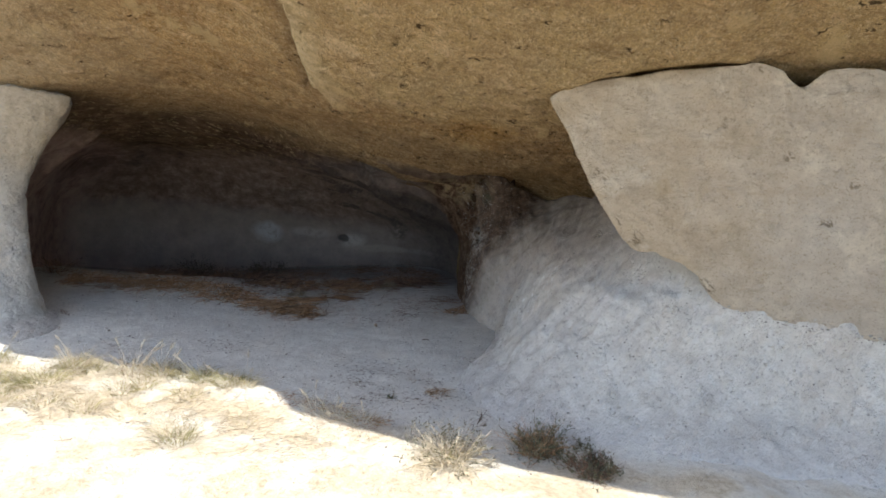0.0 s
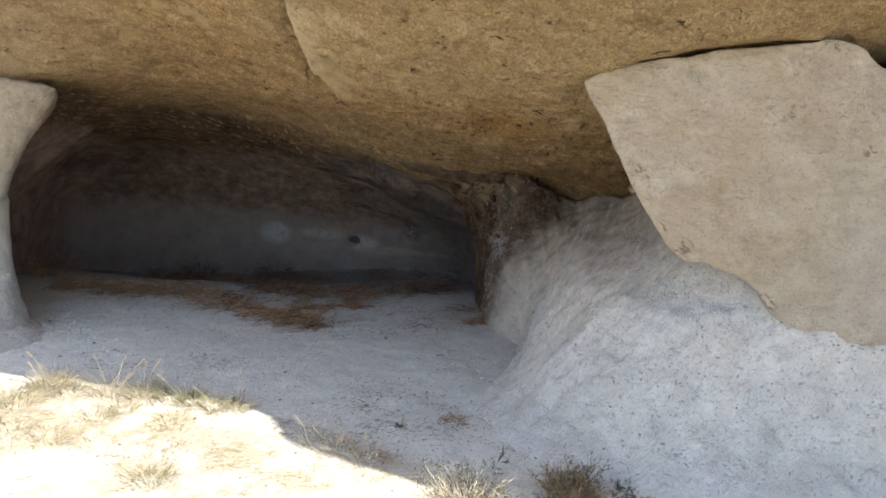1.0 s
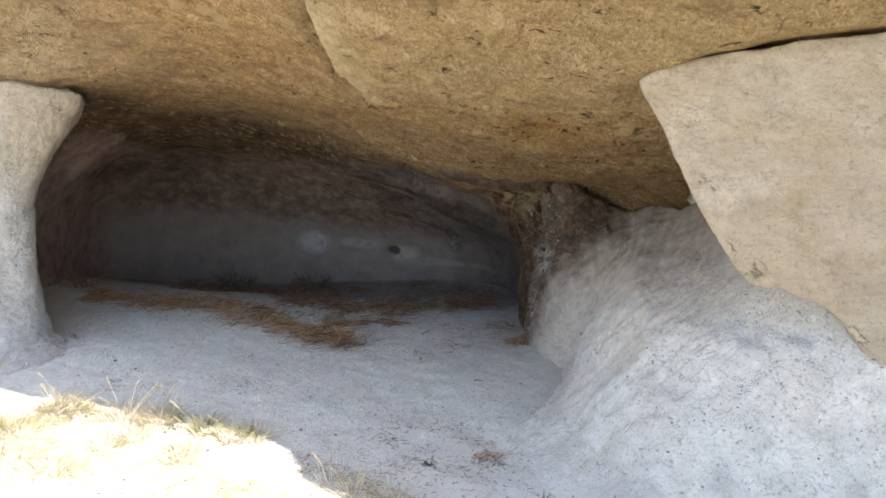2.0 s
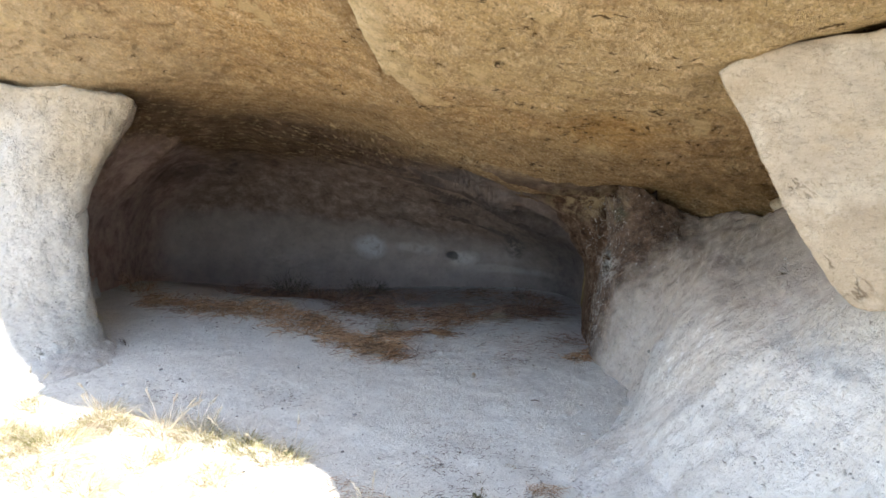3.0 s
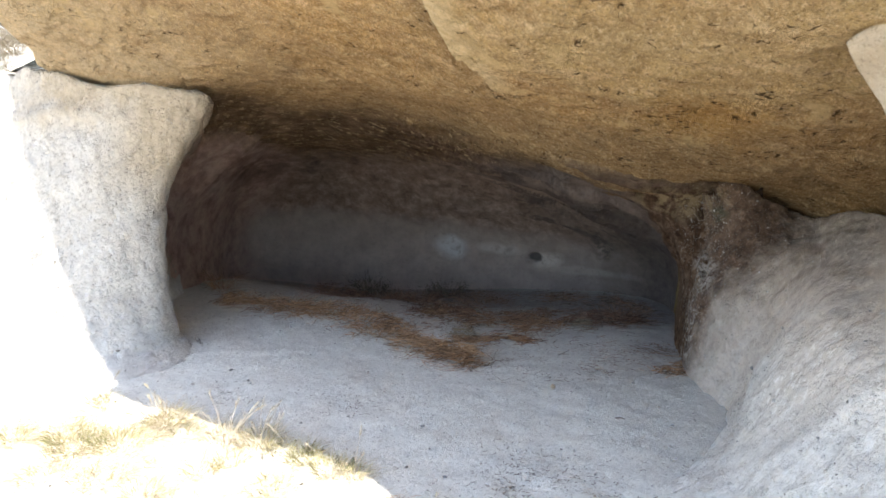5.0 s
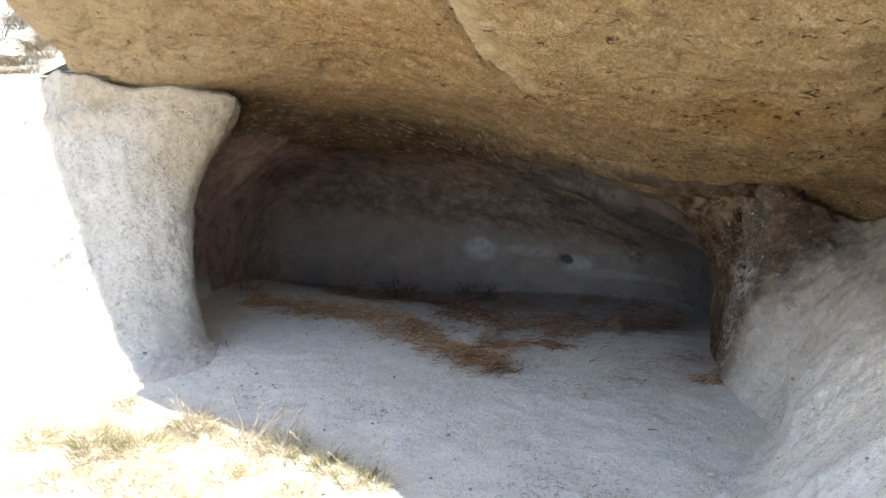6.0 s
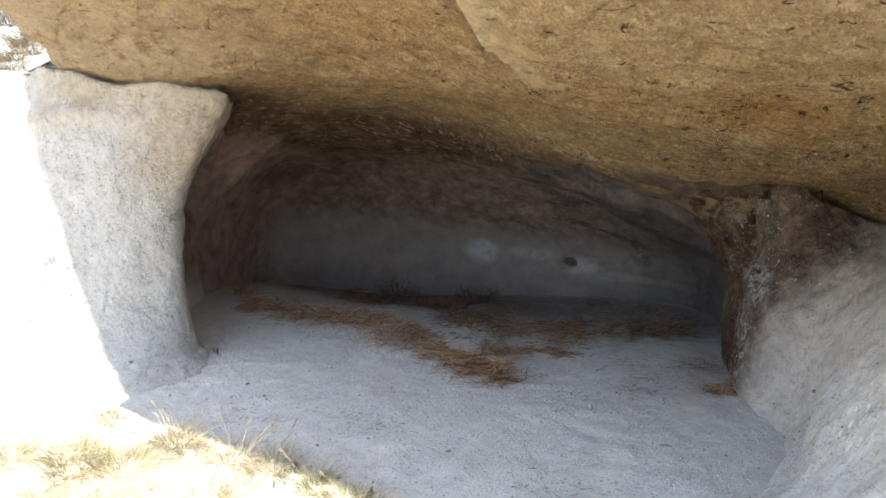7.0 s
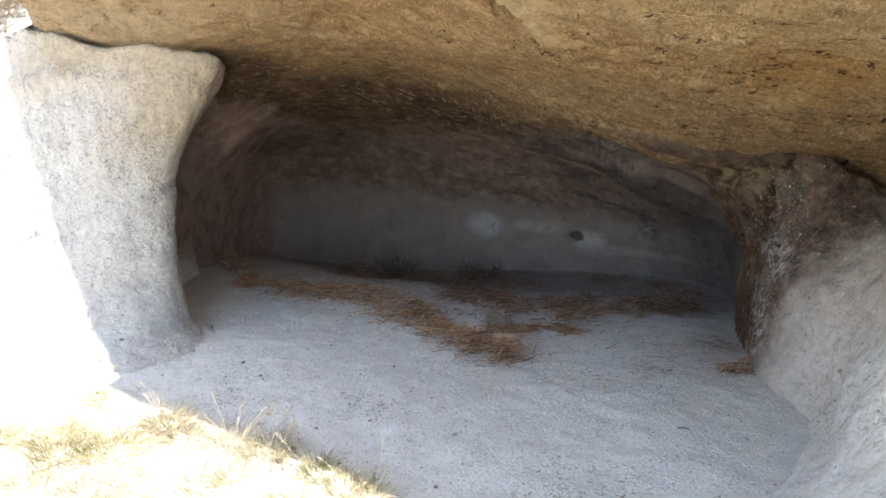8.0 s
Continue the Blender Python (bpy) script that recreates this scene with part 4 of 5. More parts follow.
tagged(hill, "sunlit pale hillside with dry grass behind the rocks", "hillside", kind="structure")


# ---------------------------------------------------------------- plants, straw and stones
def strands(name, paths, radius, material, parent=None, taper=0.75):
    """Thin three-sided stems along paths, shaped stems x points x 3, joined into one mesh."""
    paths = np.asarray(paths, float)
    n, k = paths.shape[:2]
    way = np.gradient(paths, axis=1)
    way /= np.maximum(np.linalg.norm(way, axis=-1, keepdims=True), 1e-9)
    side = np.cross(way, [0.31, 0.17, 0.93])
    side /= np.maximum(np.linalg.norm(side, axis=-1, keepdims=True), 1e-6)
    other = np.cross(way, side)
    r = (np.broadcast_to(radius, (n,))[:, None] * (1 - taper * np.linspace(0, 1, k)))[..., None]
    ring = np.stack([paths + r * (side * math.cos(a) + other * math.sin(a)) for a in (0.0, 2.094, 4.189)], 2)
    at = np.arange(n * k * 3).reshape(n, k, 3)
    faces = np.stack([at[:, :-1], np.roll(at, -1, 2)[:, :-1], np.roll(at, -1, 2)[:, 1:], at[:, 1:]], -1).reshape(-1, 4)
    me = bpy.data.meshes.new(name)
    me.from_pydata(ring.reshape(-1, 3).tolist(), [], faces.tolist())
    me.materials.append(material)
    ob = new(name, me)
    ob.parent = parent
    return ob


def soil(x, y):
    return float(floor_height(np.array([x]), np.array([y]))[0])


def sprays(rng, count, spread, height, lean, bend, points=5):
    """Paths of blades that rise from a small disc and bow outward."""
    a, d = rng.uniform(0, 2 * math.pi, count), spread * np.sqrt(rng.uniform(0, 1, count))
    base = np.stack([d * np.cos(a), d * np.sin(a), np.full(count, -0.015)], -1)
    b = a + rng.normal(0, 0.7, count)
    tilt = np.abs(rng.normal(0, lean, count)) + 0.1 * d / max(spread, 1e-3)
    up = np.stack([np.sin(tilt) * np.cos(b), np.sin(tilt) * np.sin(b), np.cos(tilt)], -1)
    size = height * rng.uniform(0.45, 1.1, count)
    s = np.linspace(0, 1, points)[None, :, None]
    sag = np.stack([np.cos(b), np.sin(b), -0.9 * np.ones(count)], -1) * (bend * size * rng.uniform(0.2, 1, count))[:, None]
    return base[:, None] + up[:, None] * size[:, None, None] * s + sag[:, None] * s**2


def grass_tuft(x, y, height, spread, count, seed, green=0.3, stalks=0, z=None, dry=None):
    rng = np.random.default_rng(seed)
    root = strands("grass_tuft", sprays(rng, int(count * (1 - green)), spread, height, 0.62, 0.7), 0.0013 if dry is None else 0.002, dry or BLEACHED)
    root.location = (x, y, soil(x, y) if z is None else z)
    if green:
        tagged(strands("green_growth", sprays(rng, int(count * green), spread * 0.8, height * 0.9, 0.5, 0.55), 0.0013, GREENISH, root), kind="stuff")
    if stalks:
        tagged(strands("tall_growth", sprays(rng, 5 + 4 * stalks, spread, height * 1.35, 0.3, 0.35), 0.0012, BLEACHED, root), kind="stuff")
    for _ in range(int(stalks * 1.5)):
        p = sprays(rng, 1, spread * 0.6, height * 1.9, 0.45, 0.25, 7)
        stalk = strands("seed_stalk", p, 0.0017, BLEACHED, root, 0.5)
        tip, way = p[0, -1], p[0, -1] - p[0, -2]
        way = way / np.linalg.norm(way)
        t = np.linspace(0, 1, 4)[None, :, None]
        starts = tip - way * rng.uniform(0, 0.05, 14)[:, None]
        ears = starts[:, None] + (way * 0.02 + rng.normal(0, 0.007, (14, 3)))[:, None] * t
        tagged(strands("seed_head", ears, 0.0018, BLEACHED, stalk), kind="stuff")
    word = "with greenish blades" if green >= 0.4 else "with tall seed stalks" if stalks else "with short bleached blades"
    return tagged(root, "dry grass tuft " + word + " on sunlit ground", "grass tuft", "grass tufts along the bank")


def brush(name, x, y, height, spread, seed, material, label, leafy=0.0, z=None, count=26, category="shrub"):
    """A dead or half-dead bush: twigs that fork twice, with small leaves."""
    rng = np.random.default_rng(seed)
    main = sprays(rng, count, spread * 0.25, height, 0.75, 0.3, 6)
    root = strands(name, main, 0.0028, material)
    root.location = (x, y, soil(x, y) if z is None else z)
    forks = []
    for p in main:
        for _ in range(5):
            i = rng.integers(2, 6)
            way = rng.normal(0, 1, 3) + (p[i] - p[i - 1]) / max(np.linalg.norm(p[i] - p[i - 1]), 1e-6) * 1.4
            way = way / np.linalg.norm(way) * height * rng.uniform(0.15, 0.4)
            s = np.linspace(0, 1, 4)[:, None]
            forks.append(p[i] + way * s + rng.normal(0, 0.01, (4, 3)) * s)
    tagged(strands("twig_growth", np.array(forks), 0.0014, material, root), kind="stuff")
    if leafy:
        f = np.array(forks)[rng.uniform(0, 1, len(forks)) < leafy]
        tips = np.repeat(f[:, 1:].reshape(-1, 3), 4, 0)
        way = rng.normal(0, 0.008, (len(tips), 3)) + [0, 0, 0.005]
        leaves = tips[:, None] + way[:, None] * np.linspace(0, 1, 3)[None, :, None]
        tagged(strands("leaf_growth", leaves, 0.0019, LEAF, root, 0.9), kind="stuff")
    return tagged(root, label, category, "bushes and weeds")


def straw_bed(name, line, width, count, seed, material, label, length=0.13, pile=0.03, thick=0.0022):
    """Loose straw strewn along a bent line on the floor."""
    rng = np.random.default_rng(seed)
    k = spline(np.array(line), rng.uniform(0, len(line) - 1, count))
    w = np.interp(k[:, 0], [p[0] for p in sorted(line)], [v for _, v in sorted(zip(line, width))])
    off = np.clip(rng.normal(0, 0.6, (count, 2)), -2.2, 2.2)
    xy = k + off * w[:, None]
    clump = 0.8 * grain(np.c_[xy, np.zeros(count)], 4.0) + 0.8 * grain(np.c_[xy, np.ones(count)], 11.0)
    keep = 1.5 * clump + rng.uniform(-0.9, 0.9, count) > -0.1
    xy, off = xy[keep], off[keep]
    n = len(xy)
    a = rng.normal(0.25, 1.5, n)
    size = length * rng.uniform(0.4, 1.2, n)
    s = np.linspace(-0.5, 0.5, 4)
    curl = rng.normal(0, 0.25, n)
    px = xy[:, 0, None] + size[:, None] * s * np.cos(a[:, None] + curl[:, None] * s * 2)
    py = xy[:, 1, None] + size[:, None] * s * np.sin(a[:, None] + curl[:, None] * s * 2)
    lift = pile * np.exp(-2 * (off**2).sum(1)) * rng.uniform(0, 1, n)
    pz = floor_height(px, py) + 0.004 + lift[:, None] + size[:, None] * s * (rng.normal(0, 0.12, n) + (rng.uniform(0, 1, n) > 0.8) * pile * 8 * rng.uniform(0.2, 1, n))[:, None] + 0.004
    pz = np.maximum(pz, floor_height(px, py) + 0.002)
    ob = strands(name, np.stack([px, py, pz], -1), thick, material, taper=0.4)
    return tagged(ob, label, "straw", kind="stuff")


def pebble_points(rng, count, squash):
    """Small uneven stones: each a jittered octahedron cut once."""
    base = np.array([(1, 0, 0), (-1, 0, 0), (0, 1, 0), (0, -1, 0), (0, 0, 1), (0, 0, -1)], float)
    faces = [(0, 2, 4), (2, 1, 4), (1, 3, 4), (3, 0, 4), (2, 0, 5), (1, 2, 5), (3, 1, 5), (0, 3, 5)]
    v, f = [tuple(p) for p in base], []
    for a, b, c in faces:
        m = []
        for p, q in ((a, b), (b, c), (c, a)):
            w = np.array(v[p]) + v[q]
            w = tuple((w / np.linalg.norm(w)).round(5))
            m.append(v.index(w) if w in v else len(v))
            v.append(w) if w not in v else None
        f += [(a, m[0], m[2]), (b, m[1], m[0]), (c, m[2], m[1]), tuple(m)]
    v, f = np.array(v), np.array(f)
    p = v[None] * rng.uniform(0.7, 1.15, (count, len(v), 1)) * np.stack([rng.uniform(0.7, 1.3, count), rng.uniform(0.6, 1.0, count), rng.uniform(*squash, count)], -1)[:, None]
    a = rng.uniform(0, 2 * math.pi, count)
    c, s = np.cos(a)[:, None], np.sin(a)[:, None]
    return np.stack([p[..., 0] * c - p[..., 1] * s, p[..., 0] * s + p[..., 1] * c, p[..., 2]], -1), f


def stones(name, places, sizes, material, label, seed, category="gravel", kind="stuff", squash=(0.45, 0.8)):
    rng = np.random.default_rng(seed)
    p, f = pebble_points(rng, len(places), squash)
    p = p * np.asarray(sizes)[:, None, None] + np.asarray(places)[:, None]
    faces = (f[None] + (np.arange(len(places)) * p.shape[1])[:, None, None]).reshape(-1, 3)
    me = bpy.data.meshes.new(name)
    me.from_pydata(p.reshape(-1, 3).tolist(), [], faces.tolist())
    me.materials.append(material)
    return tagged(new(name, me), label, category, kind=kind)


# ---- sunlit tufts along the edge of the shade: place, height, spread, blades, share of green, stalks
TUFTS = [
    (-3.50, 3.20, 0.13, 0.09, 110, 0.5, 0), (-3.15, 3.30, 0.16, 0.16, 260, 0.6, 0), (-2.98, 3.42, 0.17, 0.14, 240, 0.5, 0), (-3.30, 3.36, 0.14, 0.12, 170, 0.5, 0),
    (-2.97, 3.74, 0.15, 0.10, 300, 0.25, 5), (-2.84, 3.66, 0.12, 0.1, 140, 0.35, 0), (-2.62, 3.78, 0.15, 0.09, 110, 0.1, 7), (-2.43, 3.83, 0.13, 0.10, 220, 0.35, 7),
    (-2.13, 3.79, 0.13, 0.08, 190, 0.6, 1), (-1.96, 3.76, 0.12, 0.09, 170, 0.55, 1), (-1.84, 3.77, 0.12, 0.07, 120, 0.3, 2), (-2.28, 3.80, 0.09, 0.06, 90, 0.4, 0),
    (-2.98, 3.06, 0.12, 0.12, 150, 0.2, 0), (-2.74, 3.14, 0.12, 0.1, 130, 0.2, 1), (-2.49, 3.46, 0.13, 0.09, 120, 0.3, 0), (-2.42, 3.58, 0.12, 0.08, 120, 0.35, 0),
    (-2.53, 3.18, 0.11, 0.09, 110, 0.25, 0), (-2.10, 3.48, 0.11, 0.1, 110, 0.3, 0), (-1.83, 2.95, 0.14, 0.09, 150, 0.4, 1), (-1.95, 3.08, 0.08, 0.16, 120, 0.2, 0),
    (-3.55, 3.76, 0.12, 0.06, 80, 0.5, 2), (-3.42, 3.74, 0.1, 0.06, 60, 0.5, 0), (-1.62, 3.25, 0.09, 0.1, 80, 0.2, 0), (-2.25, 3.22, 0.08, 0.12, 90, 0.2, 0),
    (-1.28, 3.44, 0.12, 0.07, 70, 0.1, 3), (-1.15, 3.40, 0.11, 0.08, 80, 0.1, 3), (-0.97, 3.34, 0.11, 0.09, 80, 0.1, 2), (-0.50, 3.12, 0.11, 0.10, 110, 0.35, 1), (-0.38, 3.08, 0.08, 0.1, 90, 0.2, 0),
]
for n, (x, y, h, sp, c, g, st) in enumerate(TUFTS):
    grass_tuft(x, y - (0.05 if y > 3.7 else 0), h, sp, int(c * 1.5), 100 + n, min(0.6, g), st)

# ---- half-dead bushes at the foot of the bank
brush("bush", -0.06, 3.30, 0.15, 0.24, 11, STRAW, "brown half-dead bush with dull green sprigs at the bank's foot", 0.3, count=150)
brush("bush", 0.19, 3.20, 0.09, 0.34, 12, DARK_STRAW, "low brown dead bush at the bank's foot", 0.25, count=140)
brush("bush", -0.02, 3.38, 0.19, 0.12, 21, LEAF, "upright dull green sprig beside a dead bush", 0.7, count=8)
brush("bush", -0.47, 3.12, 0.20, 0.34, 22, BLEACHED, "sunlit golden dry bush at the edge of the shade", 0.2, count=110)
brush("bush", -0.40, 3.52, 0.13, 0.1, 13, TWIG, "thin dark dry weed standing in pale dust", 0.1, count=7)
brush("weed", -0.93, 3.78, 0.045, 0.03, 14, HUSK, "small dull green weed on the dusty floor", 0.4, count=5, category="weed")
brush("weed", 0.16, 3.42, 0.07, 0.06, 15, TWIG, "small dark weed on the gravelly bank", 0.4, count=8, category="weed")
brush("weed", -3.86, 4.72, 0.06, 0.07, 16, TWIG, "small dark dry weed at the pillar's foot", 0.0, count=9, category="weed")
brush("bush", -4.85, 5.85, 0.24, 0.26, 17, STRAW, "dry wiry bush on the cave floor beside the pillar", count=52)
brush("bush", -4.15, 7.22, 0.24, 0.5, 18, TWIG, "dark dead brush heaped at the cave wall", 0.2, count=80)
brush("bush", -3.45, 7.6, 0.20, 0.5, 19, TWIG, "low dark brush at the foot of the cave wall", 0.2, count=70)
brush("bush", -1.85, 7.75, 0.15, 0.22, 20, TWIG, "few dark stems at the back of the cave", count=18)


def tumbleweed(x, y, r, seed):
    rng = np.random.default_rng(seed)
    s = np.linspace(0, 1, 7)[None, :, None]
    a = rng.uniform(0, 2 * math.pi, 55)[:, None, None]
    e = rng.uniform(0.1, 1.2, 55)[:, None, None]
    turn = a + (s - 0.5) * rng.uniform(1.0, 2.6, 55)[:, None, None]
    rr = r * rng.uniform(0.7, 1.05, 55)[:, None, None]
    p = np.concatenate([rr * np.cos(turn) * np.cos(e), rr * np.sin(turn) * np.cos(e), 0.6 * rr * np.sin(e) * (0.6 + s)], -1)
    ob = strands("tumbleweed", p, 0.0018, HUSK, taper=0.2)
    ob.location = (x, y, soil(x, y))
    return tagged(ob, "small pale ball of dry stems on the cave floor", "tumbleweed", "dry stem balls")


tumbleweed(-2.40, 5.87, 0.10, 31)
tumbleweed(-1.72, 6.62, 0.10, 32)

straw_bed("straw", [(-4.45, 5.55), (-3.95, 5.62), (-3.5, 5.78), (-3.1, 5.70), (-2.75, 5.50), (-2.4, 5.38), (-2.05, 5.36)], [0.08, 0.14, 0.34, 0.26, 0.13, 0.15, 0.13], 4300, 41, STRAW, "loose golden straw strewn over the cave floor", pile=0.12, thick=0.0023)
straw_bed("straw", [(-4.7, 7.0), (-4.2, 7.25), (-3.5, 7.5), (-2.9, 7.6), (-2.4, 7.7), (-1.8, 7.7), (-1.4, 7.5)], [0.16, 0.2, 0.2, 0.14, 0.16, 0.18, 0.12], 1300, 52, DARK_STRAW, "dark rotten straw along the foot of the cave wall", 0.12, 0.1)
straw_bed("straw", [(-3.0, 6.5), (-2.6, 6.45), (-2.3, 6.35), (-2.0, 6.6), (-1.7, 6.95)], [0.2, 0.4, 0.45, 0.4, 0.25], 2700, 42, DARK_STRAW, "brown straw lying in the back of the cave", pile=0.1, thick=0.0023)
straw_bed("straw", [(-2.45, 5.75), (-2.15, 5.85), (-1.95, 5.95)], [0.08, 0.16, 0.08], 700, 43, STRAW, "thin scatter of straw on grey dust", pile=0.01)
straw_bed("straw", [(-4.15, 6.75), (-3.85, 6.7), (-3.5, 6.85)], [0.15, 0.28, 0.2], 1000, 44, DARK_STRAW, "dull straw in front of the cave wall", pile=0.07)
straw_bed("straw", [(-2.2, 7.0), (-1.8, 7.15), (-1.4, 7.1)], [0.12, 0.2, 0.12], 800, 51, DARK_STRAW, "dull brown straw at the back wall", pile=0.05)
straw_bed("litter", [(-0.95, 5.75), (-0.85, 5.85), (-0.83, 6.1)], [0.08, 0.1, 0.08], 500, 45, STRAW, "reddish dry litter at the foot of the pier", 0.07)
straw_bed("litter", [(-1.25, 3.75), (-1.0, 3.65), (-0.7, 3.75)], [0.2, 0.3, 0.22], 330, 46, TWIG, "dark dry litter on pale dust", 0.028, 0.003, 0.0014)
straw_bed("litter", [(-3.0, 4.1), (-2.75, 4.25), (-2.5, 4.3), (-2.2, 4.35)], [0.16, 0.2, 0.2, 0.16], 380, 47, TWIG, "small dark twigs scattered on pale dust", 0.028, 0.003, 0.0014)
straw_bed("litter", [(-1.35, 4.1), (-1.05, 4.1), (-0.75, 3.95)], [0.26, 0.36, 0.28], 560, 48, TWIG, "small dark twigs scattered on pale dust", 0.028, 0.003, 0.0014)
straw_bed("litter", [(-2.3, 5.2), (-1.9, 5.25), (-1.5, 5.3), (-1.2, 5.6)], [0.16, 0.2, 0.2, 0.2], 460, 49, TWIG, "small dark twigs scattered on pale dust", 0.03, 0.003, 0.0014)
straw_bed("thatch", [(-3.6, 3.3), (-3.0, 3.2), (-2.4, 3.3), (-1.8, 3.2), (-1.2, 3.1)], [0.3, 0.4, 0.35, 0.35, 0.25], 3800, 50, BLEACHED, "bleached dead grass lying on sunlit ground", 0.10, 0.012, 0.0011)

straw_bed("straw", [(-2.9, 6.3), (-2.5, 6.25), (-2.2, 6.2), (-1.9, 6.35)], [0.14, 0.2, 0.22, 0.16], 700, 53, STRAW, "golden straw lying over darker straw", 0.12, 0.1)
straw_bed("litter", [(-1.55, 3.62), (-1.3, 3.5), (-1.05, 3.42), (-0.8, 3.32)], [0.08, 0.1, 0.1, 0.08], 420, 54, STRAW, "golden brown litter at the edge of the shade", 0.06, 0.02, 0.0012)
straw_bed("litter", [(-2.2, 5.3), (-1.7, 5.55), (-1.2, 5.9), (-1.0, 6.3)], [0.3, 0.35, 0.3, 0.15], 900, 55, DARK_STRAW, "thin brown litter strewn on grey dust", 0.07, 0.006, 0.0011)

# ---- dead clumps standing in the straw
clump = np.random.default_rng(56)
for n, (x, y, h, sp, mat) in enumerate([(-3.75, 5.68, 0.11, 0.16, STRAW), (-3.5, 5.8, 0.13, 0.2, STRAW), (-3.25, 5.78, 0.12, 0.18, STRAW), (-2.95, 5.6, 0.09, 0.14, STRAW), (-2.6, 5.45, 0.08, 0.13, STRAW), (-2.2, 5.37, 0.08, 0.13, STRAW),
                                        (-3.45, 7.0, 0.2, 0.2, DARK_STRAW), (-3.7, 6.95, 0.16, 0.2, DARK_STRAW), (-2.85, 7.2, 0.15, 0.22, DARK_STRAW), (-2.15, 6.5, 0.12, 0.16, STRAW), (-1.95, 6.55, 0.1, 0.14, STRAW), (-1.6, 7.2, 0.16, 0.2, DARK_STRAW), (-4.3, 6.6, 0.15, 0.2, DARK_STRAW), (-0.86, 5.88, 0.06, 0.05, STRAW)]):
    blades = sprays(clump, 260 if sp > 0.1 else 70, sp, h, 1.0, 0.5)
    ob = strands("straw_clump", blades, 0.0022, mat)
    ob.location = (x, y, soil(x, y))
    tagged(ob, "tangled clump of dead straw standing on the cave floor" if mat is STRAW else "dark tangled clump of rotten straw at the cave's back", "straw", "straw clumps", "")

# ---- stones
rng = np.random.default_rng(5)
fx, fy = rng.uniform(-4.4, 0.4, 5200), rng.uniform(3.0, 7.0, 5200)
keep = (fx > -3.9 - 0.4 * (fy - 4.5)) & (fx < -0.3 - 0.25 * (fy - 4))
fx, fy = fx[keep], fy[keep]
fs = 0.0025 + 0.0045 * rng.uniform(0, 1, len(fx)) ** 3 + 0.006 * (rng.uniform(0, 1, len(fx)) > 0.98)
stones("gravel", np.stack([fx, fy, floor_height(fx, fy) + fs * 0.3], -1), fs, STONE, "fine loose gravel on the dusty floor", 6)
for name, face, count, lo, seed in (("pillar_pebbles", left_face, 2200, 0.02, 7), ("bank_pebbles", bank_face, 4200, 0.02, 8)):
    r = np.random.default_rng(seed)
    i, j = r.integers(3, face.shape[0] - 3, count), r.integers(3, face.shape[1] - 3, count)
    q = face[i, j]
    size = 0.0024 + 0.0055 * r.uniform(0, 1, count) ** 3 + 0.006 * (r.uniform(0, 1, count) > 0.985)
    ok = (q[:, 2] < 1.5) & (q[:, 0] > -6) & (q[:, 0] < 2)
    stones(name, q[ok], size[ok], STONE, "small dark and pale pebbles set in the grey rock", seed, squash=(0.6, 1.0))


def loose_stone(x, y, z, r, seed, label, material=None, squash=(0.6, 0.85)):
    ob = stones("stone", [(0, 0, 0)], [r], material or STONE, label, seed, "stone", "", squash)
    bev = ob.modifiers.new("round", "SUBSURF")
    bev.levels = bev.render_levels = 1
    ob.location = (x, y, z)
    return tagged(ob, group="loose stones")


loose_stone(-1.42, 5.11, soil(-1.42, 5.11) + 0.012, 0.024, 61, "small white stone lying on the dusty floor", BOULDER)
loose_stone(-3.62, 5.84, soil(-3.62, 5.84) + 0.04, 0.024, 62, "small white stone lying in straw", BOULDER)
loose_stone(0.28, 5.90, float(bank_top(np.array([0.28]), np.array([5.90]))[0]) + 0.05, 0.085, 63, "rounded beige stone jammed in the crack under the slab", BOULDER, (0.8, 1.0))
loose_stone(0.44, 5.80, float(bank_top(np.array([0.44]), np.array([5.80]))[0]) + 0.0, 0.10, 64, "rounded beige stone jammed in the crack under the slab", BOULDER, (0.8, 1.0))


# ---- dry growth on the sunlit ledge
def hill_height(x, y):
    hit = int(np.argmin((hx[0] - x) ** 2)), int(np.argmin((hy[:, 0] - y) ** 2))
    return float(hz[hit[1], hit[0]])


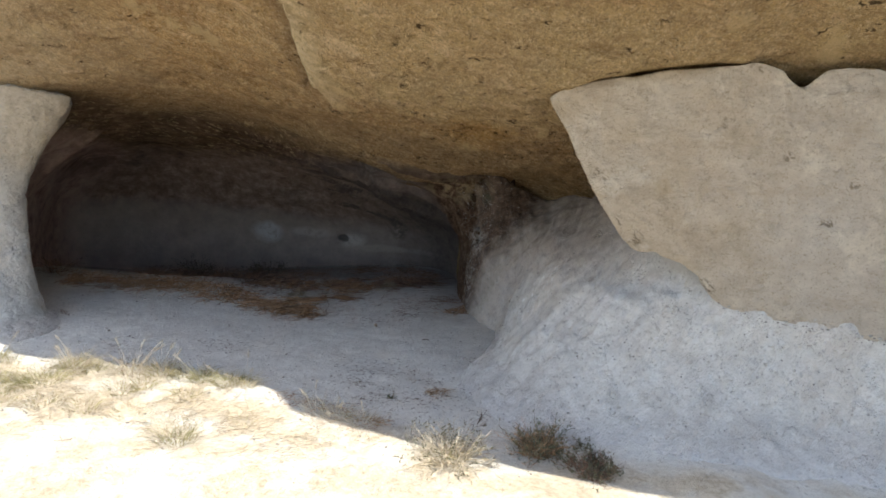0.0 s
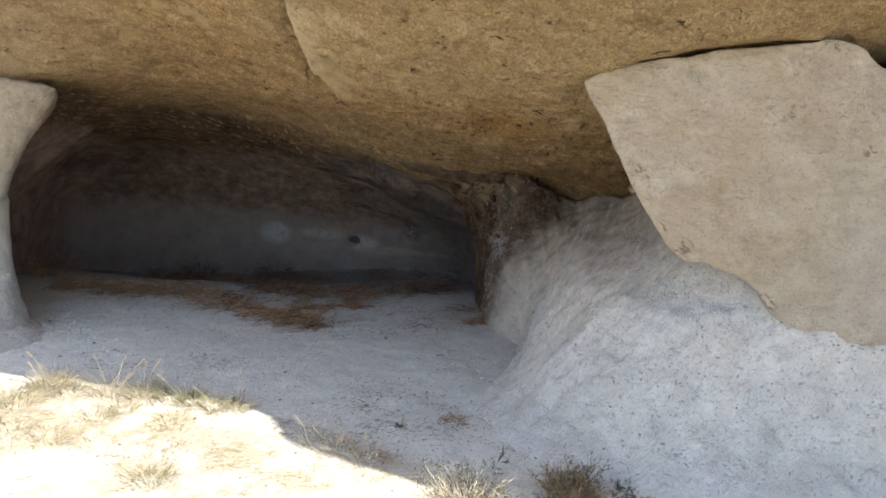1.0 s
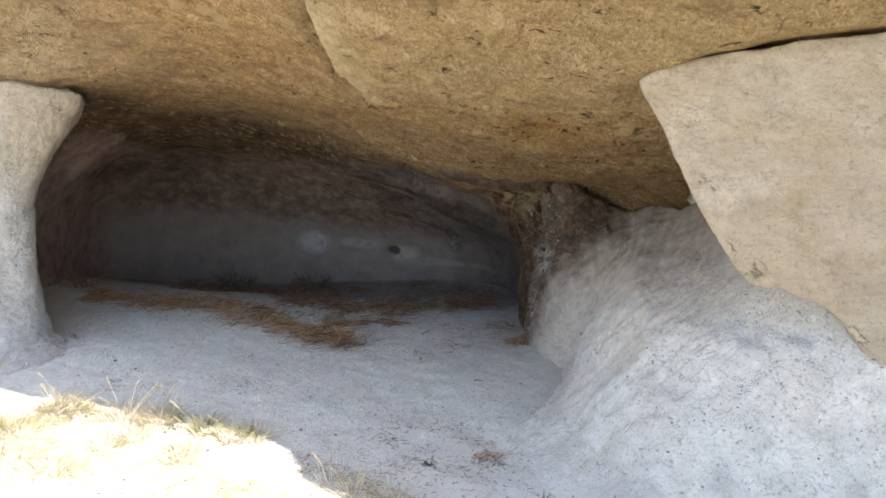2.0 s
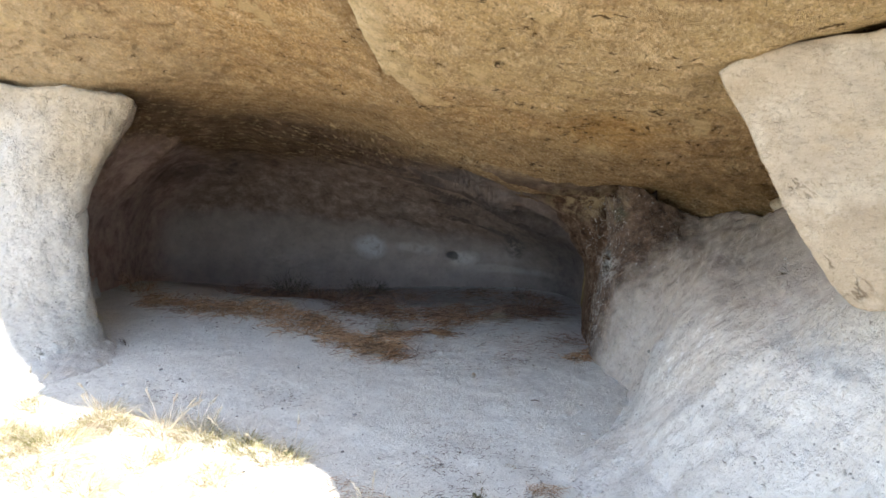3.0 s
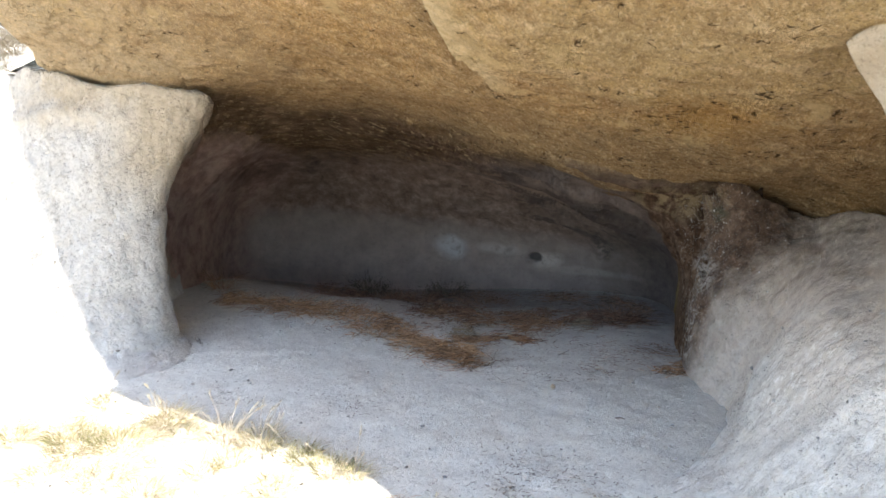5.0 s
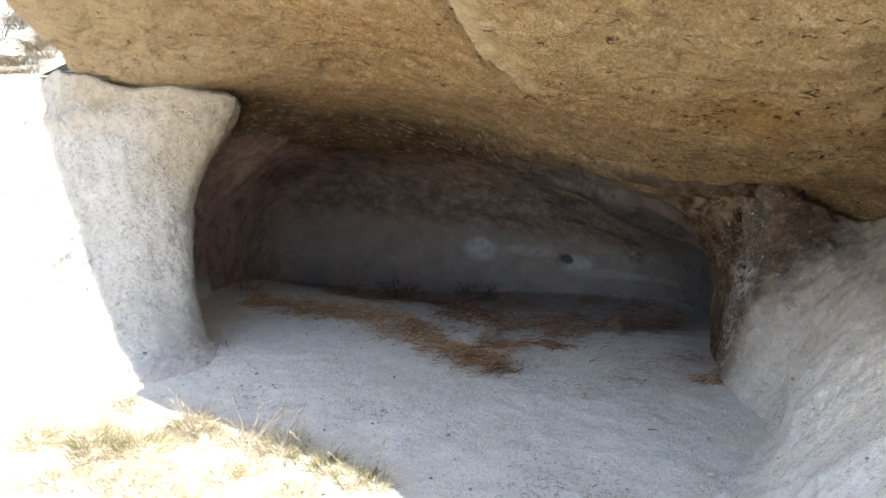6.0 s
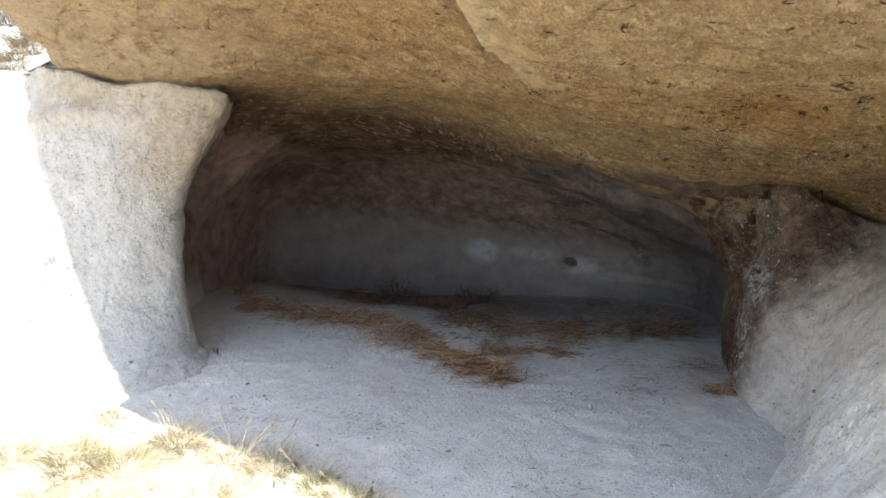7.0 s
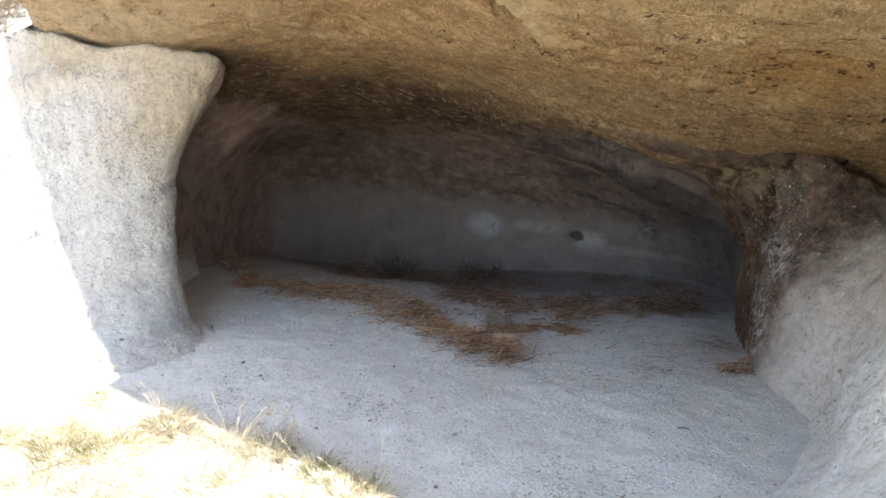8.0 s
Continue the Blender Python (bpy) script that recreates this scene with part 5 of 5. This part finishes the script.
ledge = np.random.default_rng(77)
for n in range(26):
    x, y = ledge.uniform(-8.6, -5.6), 4.55 + abs(ledge.normal(0, 0.45))
    tagged(grass_tuft(x, y, 0.2, 0.2, 200, 300 + n, 0.0, 0, hill_height(x, y), HUSK), "dry brown grass tuft on the sunlit rock ledge", group="grass tufts on the ledge")
for n, (x, y) in enumerate([(-6.9, 5.5), (-7.6, 5.9), (-8.2, 5.6), (-8.8, 6.3), (-8.0, 6.6), (-9.6, 6.6)]):
    brush("bush", x, y, 0.45, 0.4, 340 + n, TWIG, "grey dry bush on the sunlit hillside", 0.3, hill_height(x, y), 50)

# ---- a crust of small stones under the boulder's lower edge, and odd twigs
r = np.random.default_rng(91)
cx = r.uniform(0.8, 1.7, 60)
cz = np.interp(cx, [0.8, 0.87, 1.3, 1.7], [0.64, 0.58, 0.5, 0.47]) + r.normal(0, 0.015, 60)
stones("crust", np.stack([cx, 3.84 - 0.03 * r.uniform(0, 1, 60), cz], -1), 0.004 + 0.009 * r.uniform(0, 1, 60) ** 2, STONE, "crust of small pale stones under the boulder", 92)
brush("twig", 0.25, 4.77, 0.07, 0.04, 93, TWIG, "short dark twig stuck in the bank", z=0.80, count=3, category="twig")
stick = strands("stick", [[(-0.99, 4.86, 0.0), (-0.965, 4.868, 0.004), (-0.94, 4.872, 0.0)]], 0.004, TWIG, taper=0.3)
stick.location.z = soil(-0.96, 4.87) + 0.004
tagged(stick, "short dark stick lying on the dusty floor", "stick")
straw_bed("litter", [(-0.74, 3.92), (-0.69, 3.9), (-0.64, 3.93)], [0.06, 0.08, 0.06], 130, 94, STRAW, "small reddish litter patch on pale dust", 0.04, 0.004, 0.0012)
for n, (x, y) in enumerate([(-0.88, 4.08), (-1.2, 3.95), (0.28, 3.36)]):
    brush("weed", x, y, 0.03, 0.04, 110 + n, HUSK, "tiny grey dry weed on the dusty floor", 0.0, count=5, category="weed")
for n, (x, y) in enumerate([(-2.30, 3.78), (-2.12, 3.80), (-1.92, 3.77)]):
    brush("weed", x, y, 0.06, 0.07, 130 + n, LEAF, "small dark green weed at the edge of the shade", 0.5, count=8, category="weed")
